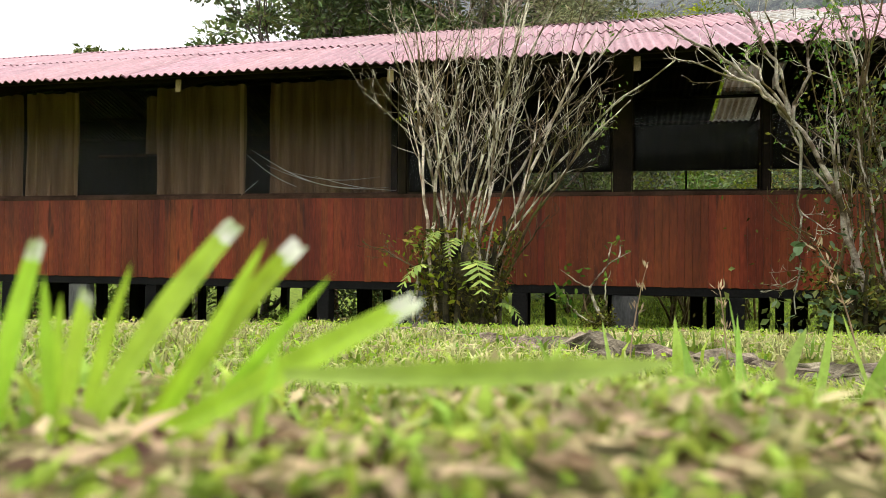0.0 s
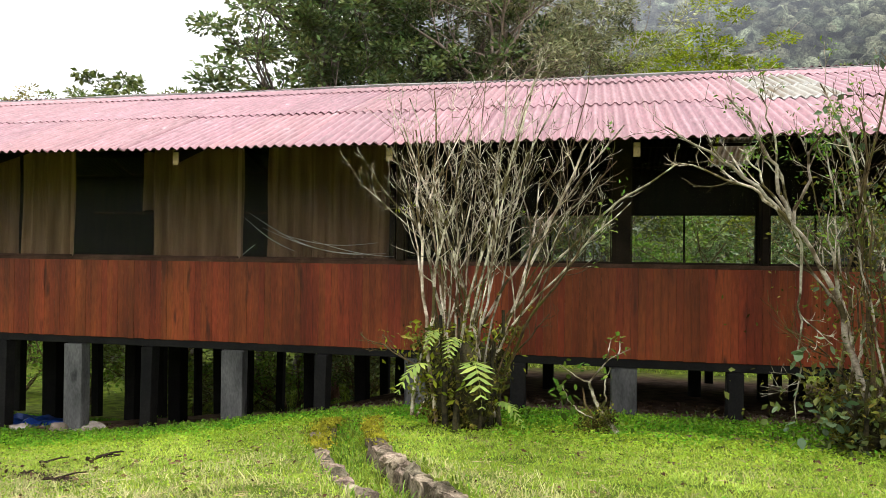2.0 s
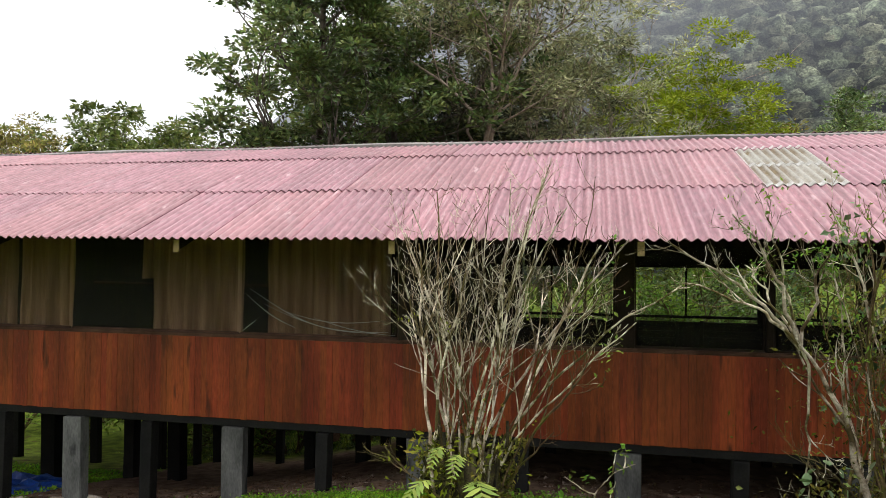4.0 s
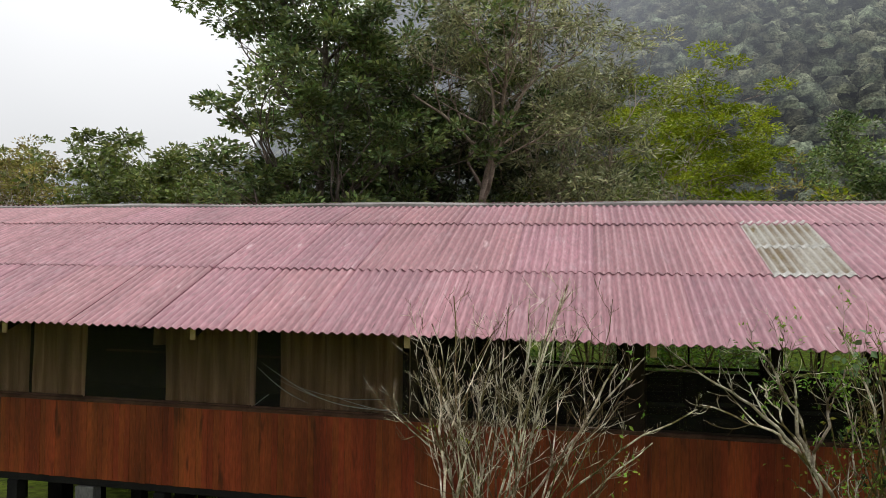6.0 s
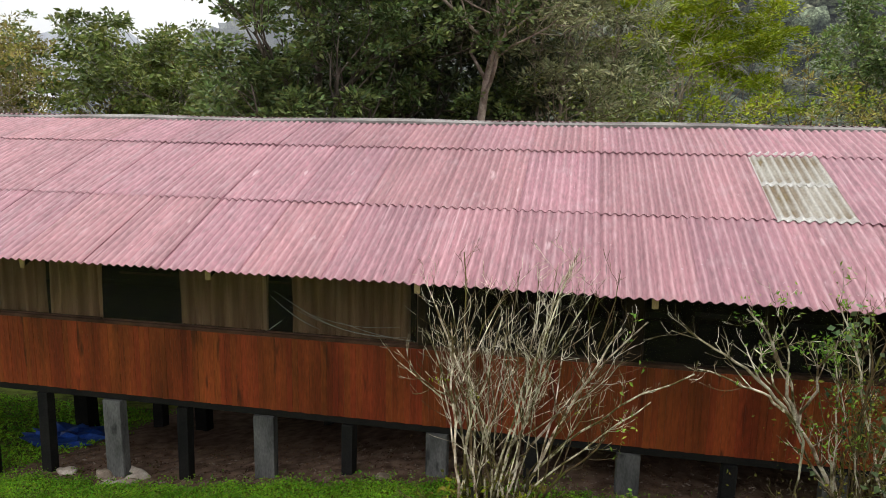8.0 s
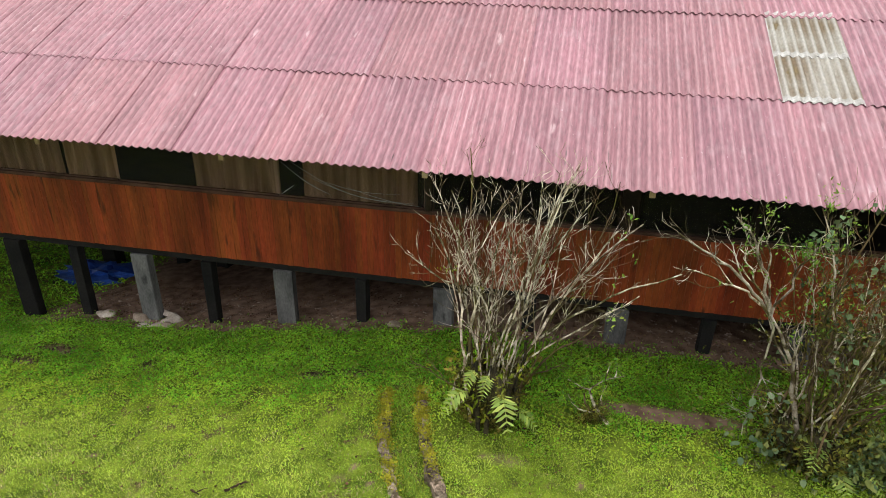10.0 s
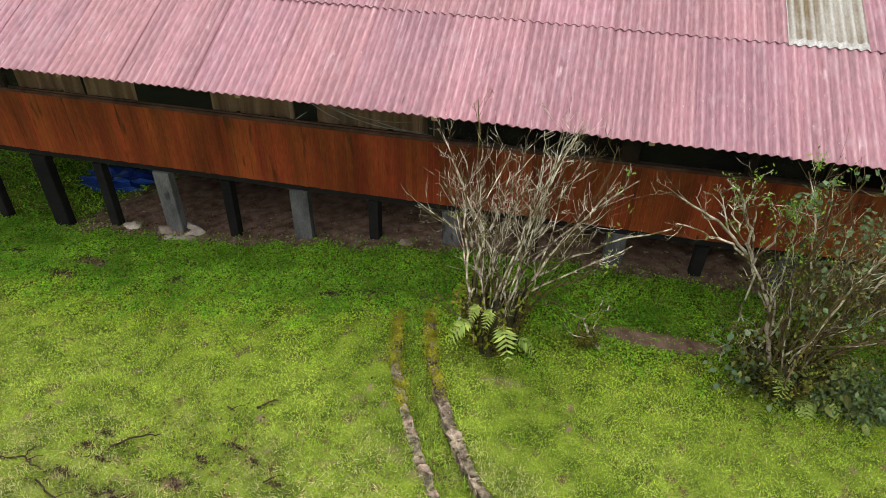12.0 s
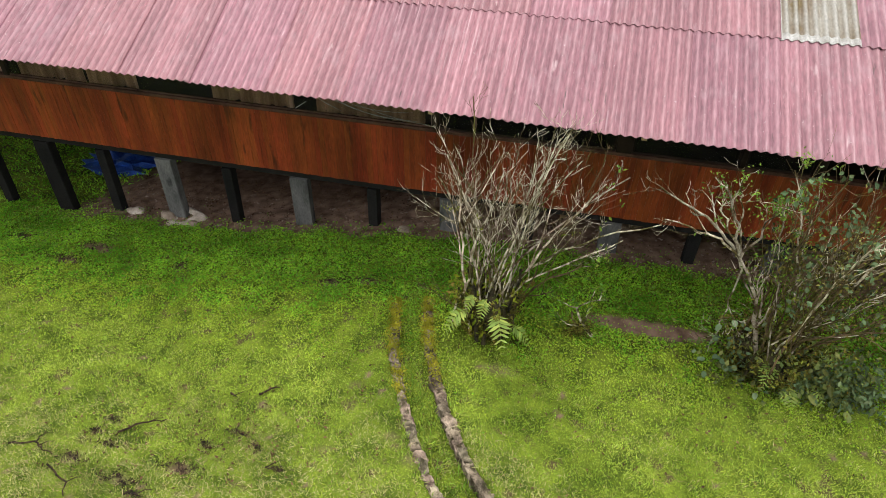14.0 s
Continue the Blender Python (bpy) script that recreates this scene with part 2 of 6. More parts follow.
M["leaf_olive"] = leaf_stuff("olive_leaf", (0.13, 0.115, 0.030), (0.32, 0.28, 0.085), vary=0.55)
M["leaf_lime"] = leaf_stuff("yellow_green_leaf", (0.12, 0.16, 0.008), (0.30, 0.35, 0.022), vary=0.3, glow=0.25, scale=0.5)
M["leaf_fresh"] = leaf_stuff("fresh_green_leaf", (0.09, 0.17, 0.02), (0.20, 0.31, 0.045), glow=0.35)
M["leaf_vine"] = leaf_stuff("dull_vine_leaf", (0.045, 0.075, 0.032), (0.125, 0.175, 0.08), glow=0.2)
M["fern"] = leaf_stuff("fern_leaf", (0.22, 0.32, 0.06), (0.40, 0.48, 0.12), vary=0.3, glow=0.3)
M["grass"] = leaf_stuff("lawn_blade", (0.19, 0.272, 0.029), (0.385, 0.485, 0.078), vary=0.35, glow=0.35, rough=0.6, scale=1.1, spec=0.1)
M["dry_grass"] = leaf_stuff("pale_lawn_blade", (0.25, 0.258, 0.085), (0.48, 0.455, 0.21), vary=0.45, glow=0.35, rough=0.6, scale=0.9, spec=0.1)
M["moss_grass"] = leaf_stuff("low_green_herb", (0.108, 0.272, 0.015), (0.25, 0.49, 0.034), vary=0.4, glow=0.4, rough=0.6, scale=1.3, spec=0.1)
M["clover"] = leaf_stuff("yellow_green_herb", (0.175, 0.275, 0.018), (0.35, 0.485, 0.045), vary=0.3, glow=0.4, rough=0.6, scale=1.0, spec=0.1)
M["near_blade"] = leaf_stuff("bright_lawn_blade", (0.17, 0.25, 0.022), (0.34, 0.44, 0.072), vary=0.4, glow=0.45, rough=0.5, scale=25)
M["drain_grass"] = leaf_stuff("rank_grass", (0.10, 0.19, 0.018), (0.25, 0.35, 0.045), vary=0.5, glow=0.35)
M["straw"] = leaf_stuff("dry_straw", (0.30, 0.22, 0.12), (0.56, 0.46, 0.28), vary=0.4, glow=0.25, rough=0.8)
M["dead_leaf"] = leaf_stuff("dead_leaf", (0.05, 0.028, 0.015), (0.17, 0.10, 0.055), vary=0.5, glow=0.1, rough=0.8)
M["broad_blade"] = surface("broad_grass_blade", (0.30, 0.50, 0.025), (0.44, 0.62, 0.07), 14, 160, 0.2, 0.4, 0.2, vary=0.2, through_light=0.5)
M["dull_blade"] = surface("dull_grass_blade", (0.25, 0.40, 0.05), (0.38, 0.54, 0.13), 14, 160, 0.2, 0.5, 0.2, vary=0.25, through_light=0.45)
M["blade_tip"] = surface("bleached_blade_tip", (0.34, 0.44, 0.16), (0.76, 0.76, 0.66), 160, 150, 0.2, 0.8, 0.1, through_light=0.35)


def film_material(name, rough, tint, haze, bend=1.45):
    """Clear sheet: part of the light passes straight, part is thrown back."""
    m = bpy.data.materials.new(name)
    m.use_nodes = True
    n, l = m.node_tree.nodes, m.node_tree.links
    n.remove(n["Principled BSDF"])
    clear, gloss, dull = n.new("ShaderNodeBsdfTransparent"), n.new("ShaderNodeBsdfGlossy"), n.new("ShaderNodeBsdfDiffuse")
    clear.inputs["Color"].default_value = (*tint, 1)
    gloss.inputs["Roughness"].default_value = rough
    dull.inputs["Color"].default_value = (0.5, 0.5, 0.47, 1)
    fres = n.new("ShaderNodeFresnel")
    fres.inputs["IOR"].default_value = bend
    first, second = n.new("ShaderNodeMixShader"), n.new("ShaderNodeMixShader")
    first.inputs[0].default_value = haze
    l.new(clear.outputs[0], first.inputs[1])
    l.new(dull.outputs[0], first.inputs[2])
    l.new(fres.outputs[0], second.inputs[0])
    l.new(first.outputs[0], second.inputs[1])
    l.new(gloss.outputs[0], second.inputs[2])
    l.new(second.outputs[0], n["Material Output"].inputs["Surface"])
    return m


M["film"] = film_material("plastic_film", 0.25, (0.88, 0.87, 0.84), 0.02, 1.18)
# added sheet without a real counterpart: dims the curtains like the eave's shade
M["screen"] = film_material("window_dim_sheet", 0.6, (0.87, 0.84, 0.80), 0.003, 1.05)
M["crease"] = film_material("film_crease", 0.3, (0.7, 0.7, 0.66), 0.45)
M["glass"] = film_material("window_glass", 0.03, (0.80, 0.82, 0.80), 0.01, 1.14)


# ---- geometry helpers ----
class Geo:
    """Gathers vertices and quads (or triangles) as arrays."""

    def __init__(self):
        self.v, self.f, self.n = [], [], 0

    def add(self, verts, faces):
        verts = np.asarray(verts, float).reshape(-1, 3)
        self.v.append(verts)
        self.f.append(np.asarray(faces, int) + self.n)
        self.n += len(verts)
        return self

    def mesh(self, name, material, smooth=False):
        me = bpy.data.meshes.new(name)
        v = np.concatenate(self.v)
        me.vertices.add(len(v))
        me.vertices.foreach_set("co", v.ravel())
        sizes = np.concatenate([np.full(len(f), f.shape[1]) for f in self.f])
        me.loops.add(int(sizes.sum()))
        me.loops.foreach_set("vertex_index", np.concatenate([f.ravel() for f in self.f]))
        me.polygons.add(len(sizes))
        me.polygons.foreach_set("loop_start", np.concatenate([[0], np.cumsum(sizes)[:-1]]))
        me.polygons.foreach_set("use_smooth", np.full(len(sizes), smooth))
        me.materials.append(material)
        me.update(calc_edges=True)
        return me


BOX_FACES = [(0, 2, 3, 1), (4, 5, 7, 6), (0, 1, 5, 4), (2, 6, 7, 3), (0, 4, 6, 2), (1, 3, 7, 5)]


def box(g, x0, x1, y0, y1, z0, z1, worn=0.0, rng=None, edge=0.008):
    """A box with chamfered upright edges, a little out of true if worn."""
    c = min(edge, 0.2 * min(x1 - x0, y1 - y0, z1 - z0))
    ring = [(x0 + c, y0), (x1 - c, y0), (x1, y0 + c), (x1, y1 - c), (x1 - c, y1), (x0 + c, y1), (x0, y1 - c), (x0, y0 + c)]
    v = []
    for z, inset in ((z0, 0.5 * c), (z0 + c, 0), (z1 - c, 0), (z1, 0.5 * c)):
        for x, y in ring:
            v.append((x + (inset if x < (x0 + x1) / 2 else -inset), y + (inset if y < (y0 + y1) / 2 else -inset), z))
    v = np.array(v)
    if worn and rng is not None:
        v += rng.normal(0, worn, v.shape)
    f = [(8 * r + i, 8 * r + (i + 1) % 8, 8 * r + 8 + (i + 1) % 8, 8 * r + 8 + i) for r in range(3) for i in range(8)]
    f += [(0, 7, 6, 5), (0, 5, 4, 3), (0, 3, 2, 1), (24, 25, 26, 27), (24, 27, 28, 29), (24, 29, 30, 31)]
    return g.add(v, f)


def beam(g, a, b, width, height):
    """A square timber from a to b, its top on the line."""
    a, b = np.array(a, float), np.array(b, float)
    along = (b - a) / np.linalg.norm(b - a)
    side = np.cross(along, (0, 0, 1))
    side /= np.linalg.norm(side)
    up = np.cross(side, along)
    v = []
    for p in (a, b):
        for s, h in ((-1, 0), (1, 0), (-1, -1), (1, -1)):
            v.append(p + side * s * width / 2 + up * h * height)
    return g.add(v, [(0, 1, 5, 4), (2, 6, 7, 3), (0, 4, 6, 2), (1, 3, 7, 5), (0, 2, 3, 1), (4, 5, 7, 6)])


def bent_beam(g, line, width, height):
    """One timber along a line of points in an upright plane across x, its top on the line."""
    v = []
    for x, y, z in line:
        v += [(x - width / 2, y, z), (x + width / 2, y, z), (x + width / 2, y, z - height), (x - width / 2, y, z - height)]
    f = [(4 * i + a, 4 * i + (a + 1) % 4, 4 * i + 4 + (a + 1) % 4, 4 * i + 4 + a) for i in range(len(line) - 1) for a in range(4)]
    e = 4 * len(line)
    return g.add(v, f + [(3, 2, 1, 0), (e - 4, e - 3, e - 2, e - 1)])


def tube(g, pts, radii, sides=5):
    """A tapered tube along a bent line."""
    pts, radii = np.asarray(pts, float), np.asarray(radii, float)
    d = np.gradient(pts, axis=0)
    d /= np.linalg.norm(d, axis=1, keepdims=True) + 1e-9
    ref = np.where(np.abs(d[:, 2:3]) > 0.9, np.array([[1.0, 0, 0]]), np.array([[0, 0, 1.0]]))
    s = np.cross(d, ref)
    s /= np.linalg.norm(s, axis=1, keepdims=True) + 1e-9
    for i in range(1, len(s)):
        if s[i] @ s[i - 1] < 0:
            s[i] = -s[i]
    u = np.cross(s, d)
    ang = np.arange(sides) * 2 * np.pi / sides
    ring = s[:, None] * np.cos(ang)[None, :, None] + u[:, None] * np.sin(ang)[None, :, None]
    v = (pts[:, None] + ring * radii[:, None, None]).reshape(-1, 3)
    i, k = np.meshgrid(np.arange(len(pts) - 1), np.arange(sides), indexing="ij")
    a, b = i * sides + k, i * sides + (k + 1) % sides
    return g.add(v, np.stack([a, b, b + sides, a + sides], -1).reshape(-1, 4))


def unit(v):
    return v / (np.linalg.norm(v, axis=-1, keepdims=True) + 1e-9)


def leaves(g, at, axis, length, ratio, rng, fold=0.15):
    """Kite-shaped leaves, folded along the midrib."""
    n = len(at)
    axis = unit(axis)
    side = unit(np.cross(axis, unit(rng.normal(size=(n, 3)) + np.array([0, 0, 1.2]))))
    up = np.cross(side, axis)
    length = np.broadcast_to(np.asarray(length, float), (n,))[:, None]
    mid = at + axis * length * 0.45 + up * length * fold * ratio
    v = np.stack([at, mid + side * length * ratio / 2, at + axis * length, mid - side * length * ratio / 2], 1)
    return g.add(v.reshape(-1, 3), np.arange(4 * n).reshape(n, 4))


def round_leaves(g, at, axis, length, ratio, rng, fold=0.12):
    """Broad rounded leaves with a tip, folded along the midrib."""
    n = len(at)
    axis = unit(axis)
    side = unit(np.cross(axis, unit(rng.normal(size=(n, 3)) * 0.5 + np.array([0, 0, 1.2]))))
    up = np.cross(side, axis)
    length = np.asarray(length, float)[:, None]
    v = np.stack([at] + [at + axis * length * a + side * length * ratio * b + up * length * fold * abs(b) for a, b in ((0.12, 0.36), (0.5, 0.5), (0.82, 0.28), (1.0, 0.0), (0.82, -0.28), (0.5, -0.5), (0.12, -0.36))], 1)
    base = np.arange(n)[:, None] * 8
    return g.add(v.reshape(-1, 3), np.concatenate([base + [0, 1, 2, 3], base + [0, 3, 4, 5], base + [0, 5, 6, 7]]))


def blades(g, at, lean, height, width, rng, joints=2):
    """Bent grass blades of two joints, each narrowing to its tip."""
    n = len(at)
    a = rng.uniform(0, 2 * np.pi, n)
    out = np.stack([np.cos(a), np.sin(a), np.zeros(n)], 1)
    side = np.stack([-np.sin(a), np.cos(a), np.zeros(n)], 1) * (np.asarray(width) * np.ones(n))[:, None] / 2
    h, ln = (np.asarray(height) * np.ones(n))[:, None], (np.asarray(lean) * np.ones(n))[:, None]
    up = np.array([0, 0, 1.0])
    mid = at + up * h * 0.6 + out * h * ln * 0.35
    tip = at + up * h * (1.05 - 0.35 * ln) + out * h * ln
    if joints == 1:
        v = np.stack([at - side, at + side, tip + side * 0.35, tip - side * 0.35], 1)
        return g.add(v.reshape(-1, 3), np.arange(4 * n).reshape(n, 4))
    v = np.stack([at - side, at + side, mid + side * 0.85, mid - side * 0.85, tip + side * 0.2, tip - side * 0.2], 1)
    base = np.arange(n)[:, None] * 6
    return g.add(v.reshape(-1, 3), np.concatenate([base + [0, 1, 2, 3], base + [3, 2, 4, 5]]))


PLACE = {}


def thing(name, at, label, category, group="", kind=""):
    ob = new(name)
    ob.location, PLACE[ob] = at, Vector(at)
    ob.empty_display_size = 0.1
    return tagged(ob, label, category, group, kind)


def part(name, g, material, parent=None, label="", at=None, smooth=False):
    """Links a mesh as one object under a thing or part. Without a place its vertices are in the world's metres."""
    me = g.mesh(name, material, smooth) if isinstance(g, Geo) else g
    ob = new(name, me)
    here = Vector(at) if at is not None else Vector((0, 0, 0))
    PLACE[ob] = here
    if parent:
        ob.parent = parent
        ob.location = here - PLACE[parent]
    else:
        ob.location = here
    return tagged(ob, label) if label else ob


def step(t):
    t = np.clip(t, 0, 1)
    return t * t * (3 - 2 * t)


# ---- ground ----
CHANNEL = np.array([(-1.98, 6.95), (-1.73, 5.93), (-1.45, 5.24), (-1.16, 4.64), (-0.80, 4.04), (-0.40, 3.58), (0.05, 2.98), (0.40, 2.55), (0.78, 2.12), (1.5, 1.35), (2.6, 0.3), (4.2, -1.0)])


def channel_off(x, y):
    """The distance from the drain's middle line, left of its run minus, and the length along it."""
    p = np.stack([np.asarray(x, float), np.asarray(y, float)], -1)
    best, sign, run, total = np.full(p.shape[:-1], 99.0), np.ones(p.shape[:-1]), np.zeros(p.shape[:-1]), 0.0
    for a, b in zip(CHANNEL[:-1], CHANNEL[1:]):
        d = b - a
        length = np.hypot(*d)
        t = np.clip(((p - a) @ d) / length**2, 0, 1)
        q = p - a - t[..., None] * d
        dist = np.hypot(q[..., 0], q[..., 1])
        near = dist < best
        best = np.where(near, dist, best)
        sign = np.where(near, np.sign(d[0] * q[..., 1] - d[1] * q[..., 0]), sign)
        run = np.where(near, total + t * length, run)
        total += length
    return best * -sign, run


def lie(x, y):
    """The lawn's height without the drain."""
    x, y = np.asarray(x, float), np.asarray(y, float)
    u = y - 4.0
    z = -0.055 - 0.075 * np.clip(y, -4, 9.0) - 0.065 * np.clip(0.5 * (u + np.sqrt(u * u + 0.6)), 0, 5.0) - 0.095 * np.clip(y - 9.0, 0, 8.0)
    z = z - (0.7 + 0.09 * np.clip(y - 8.8, 0, 8)) * step((-x - 0.8) / 6.7) * step((y - 1.6) / 5.6)
    z = z - 0.26 * step((-x - 7.7) / 1.8) * step((y - 6.2) / 2.4)
    z = z - 0.13 * np.exp(-((x + 3.8) / 1.8) ** 2 - ((y - 4.2) / 1.6) ** 2) + 0.05 * np.exp(-((x + 2.1) / 0.7) ** 2 - ((y - 6.3) / 0.9) ** 2)
    z = z + 0.09 * step((0.46 - np.hypot(x - 0.33, y - 0.36)) / 0.28)  # a low hummock where the path starts
    return z + 0.012 * np.sin(x * 2.1 + 1.3 * np.sin(y * 1.1)) * np.cos(y * 1.7) + 0.35 * step((y - 17) / 12)


def ground_z(x, y):
    off, run = channel_off(x, y)
    cut = step((0.30 - np.abs(off)) / 0.10) * step(run / 0.5)
    return lie(x, y) - 0.17 * cut


def speck(x, y, seed, size):
    """Smooth random field between about -1 and 1."""
    r = np.random.RandomState(seed)
    out = 0
    for i in range(7):
        a, ph, f = r.uniform(0, 6.28), r.uniform(0, 6.28, 2), r.uniform(0.6, 1.9) / size
        out = out + np.sin(f * 6.28 * (x * np.cos(a) + y * np.sin(a)) + ph[0] + 1.5 * np.sin(f * 3.1 * (y * np.cos(a) - x * np.sin(a)) + ph[1]))
    return out / 4.0


# hollows under the sods and trodden spots: x, y and the half sizes
HOLLOWS = [(-5.93, 7.33, 0.10, 0.19), (-7.89, 7.16, 0.30, 0.10), (-9.22, 7.72, 0.30, 0.14), (-7.64, 7.60, 0.34, 0.14), (-3.29, 7.14, 0.20, 0.09), (-2.72, 7.22, 0.26, 0.08), (-3.64, 3.57, 0.17, 0.09), (-4.79, 3.40, 0.13, 0.06)]
WORN = [(-3.53, 3.92, 0.10, 0.06), (-3.24, 4.16, 0.12, 0.05), (-4.71, 4.01, 0.10, 0.05), (-4.13, 3.27, 0.22, 0.08), (-4.79, 3.80, 0.06, 0.05), (-1.55, 4.4, 0.16, 0.1), (-2.2, 4.1, 0.14, 0.09), (-1.24, 4.14, 0.16, 0.14), (-2.2, 5.1, 0.12, 0.1), (-0.6, 5.7, 0.3, 0.12), (1.5, 6.86, 0.3, 0.07), (2.0, 6.3, 0.2, 0.1)]


def hollow(x, y):
    wob = 0.12 * speck(x, y, 3, 1.1) + 0.09 * speck(x, y, 4, 0.3)
    return np.clip(sum(step(1.8 * (1 - np.hypot((x - a) / w, (y - b) / h) + 0.9 * wob)) for a, b, w, h in HOLLOWS), 0, 1)


def bare(x, y):
    """How far the soil lies open: under the house, in the worn strip and in small scars."""
    x, y = np.asarray(x, float), np.asarray(y, float)
    wob = 0.12 * speck(x, y, 3, 1.1) + 0.05 * speck(x, y, 4, 0.3)
    under = step((y - 8.42 + wob) / 0.25) * step((16.2 - y + wob) / 0.6) * (1 - 0.9 * step((-x - 8.6 + 2 * wob) / 0.9))
    strip = step(2.4 * (1 - np.hypot((x - 1.3) / 1.15, (y - 7.05) / 0.22) + 0.8 * wob))
    scars = step((speck(x, y, 8, 0.38) - 0.98 - 0.25 * step((y - 5.5))) / 0.25) * step((7.4 - y) / 0.5)
    worn = sum(step(1.3 * (1 - np.hypot((x - a) / w, (y - b) / h) + 1.6 * wob)) for a, b, w, h in WORN)
    return np.clip(under + strip + 0.9 * scars + hollow(x, y) + 0.5 * worn + 0.4 * step((0.40 - np.hypot(x - 0.33, y - 0.36)) / 0.2), 0, 1)


def axis_steps(dense, spread):
    """Fine spacing in the middle, growing to the horizon."""
    lo, hi, d = dense
    far_out = [d * 1.0]
    while sum(far_out) < spread:
        far_out.append(far_out[-1] * 1.22)
    tail = np.cumsum(far_out)
    return np.concatenate([lo - tail[::-1], np.arange(lo, hi, d), hi + tail])


gx, gy = axis_steps((-11.0, 6.0, 0.061), 700), axis_steps((0.2, 9.6, 0.061), 700)
GX, GY = np.meshgrid(gx, gy, indexing="ij")
GZ = ground_z(GX, GY)
GZ = GZ - 0.07 * hollow(GX, GY)
near_part = (np.abs(GX + 2) < 14) & (np.abs(GY - 4) < 8)
GZ = GZ + np.where(near_part, 0.010 * speck(GX, GY, 5, 0.25) + 0.012 * speck(GX, GY, 6, 0.7), 0)
g = Geo()
ii, jj = np.meshgrid(np.arange(len(gx) - 1), np.arange(len(gy) - 1), indexing="ij")
corner = (ii * len(gy) + jj).ravel()
g.add(np.stack([GX, GY, GZ], -1).reshape(-1, 3), np.stack([corner, corner + len(gy), corner + len(gy) + 1, corner + 1], -1))


def ground_material():
    """Turf and soil, mixed by how far the soil lies open."""
    m = surface("turf_and_soil", (0.045, 0.070, 0.007), (0.145, 0.195, 0.020), 3.5, 55, 0.5, 0.95, 0.9, bump_scale=70, third=(0.075, 0.06, 0.025), third_at=0.60, third_scale=3.4, spec=0.08)
    n, l = m.node_tree.nodes, m.node_tree.links
    bsdf = n["Principled BSDF"]
    turf = bsdf.inputs["Base Color"].links[0].from_socket
    attr = n.new("ShaderNodeAttribute")
    attr.attribute_name = "soil"
    grit = n.new("ShaderNodeTexNoise")
    grit.inputs["Scale"].default_value, grit.inputs["Detail"].default_value = 5.0, 12.0
    earth = n.new("ShaderNodeValToRGB")
    earth.color_ramp.elements[0].position, earth.color_ramp.elements[0].color = 0.3, (0.082, 0.049, 0.035, 1)
    earth.color_ramp.elements[1].position, earth.color_ramp.elements[1].color = 0.7, (0.235, 0.155, 0.112, 1)
    coord = n.new("ShaderNodeTexCoord")
    l.new(coord.outputs["Object"], grit.inputs["Vector"])
    l.new(grit.outputs[0], earth.inputs[0])
    mix = n.new("ShaderNodeMixRGB")
    l.new(attr.outputs["Fac"], mix.inputs[0])
    l.new(turf, mix.inputs[1])
    l.new(earth.outputs[0], mix.inputs[2])
    l.new(mix.outputs[0], bsdf.inputs["Base Color"])
    return m


M["ground"] = ground_material()
ground = part("ground", g, M["ground"], smooth=True)
tagged(ground, "mown green lawn sloping to bare brown soil under the house", "ground", kind="structure")
soil = ground.data.attributes.new("soil", "FLOAT", "POINT")
soil.data.foreach_set("value", bare(GX, GY).ravel())

# ---- house on stilts ----
WALL_Y, SILL_Z, PANEL_Z, RIDGE_Y = 8.86, 0.725, -0.365, 11.876
X0, X1 = -15.93, 9.07
SLOPE = [(7.27, 1.985), (8.80, 2.632), (10.57, 3.297), (11.876, 3.68)]
rng = np.random.RandomState(11)
house = thing("stilt_house", (-3.4, 11.88, -1.3), "long wooden house on stilts with a red corrugated roof", "house")

# frame of the roof: rafters and purlins
RAFTERS = 0.69 + 2.52 * np.arange(-6, 4)
ROOF_Z = lambda y: float(np.interp(y if y < RIDGE_Y else 2 * RIDGE_Y - y, [s[0] for s in SLOPE], [s[1] for s in SLOPE]))
g = Geo()
beam(g, (X0 + 0.05, RIDGE_Y, 3.60), (X1 - 0.05, RIDGE_Y, 3.60), 0.08, 0.16)
roof = part("roof", g, M["dark_wood"], house, "red corrugated roof sheets on dark timbers")
for y in (7.5, 8.15, 8.76, 9.72, 10.74, 11.2, 11.7):
    for yy in (y, 2 * RIDGE_Y - y):
        g = Geo()
        beam(g, (X0 + 0.05, yy, ROOF_Z(yy) - 0.022), (X1 - 0.05, yy, ROOF_Z(yy) - 0.022), 0.06, 0.05)
        part("purlin", g, M["dark_wood"], roof)
for x in RAFTERS:
    for m in (1, -1):
        g = Geo()
        bent_beam(g, [(x, yy, ROOF_Z(yy) - 0.075) for yy in (RIDGE_Y - m * d for d in (4.456, 3.076, 1.306, 0.05))], 0.065, 0.13)
        part("rafter", g, M["dark_wood"], roof)
    g = Geo()
    box(g, x - 0.033, x + 0.033, 7.405, 7.425, 1.82, 1.96)
    part("rafter_end", g, M["pale_wood"], roof, "pale sawn rafter end")

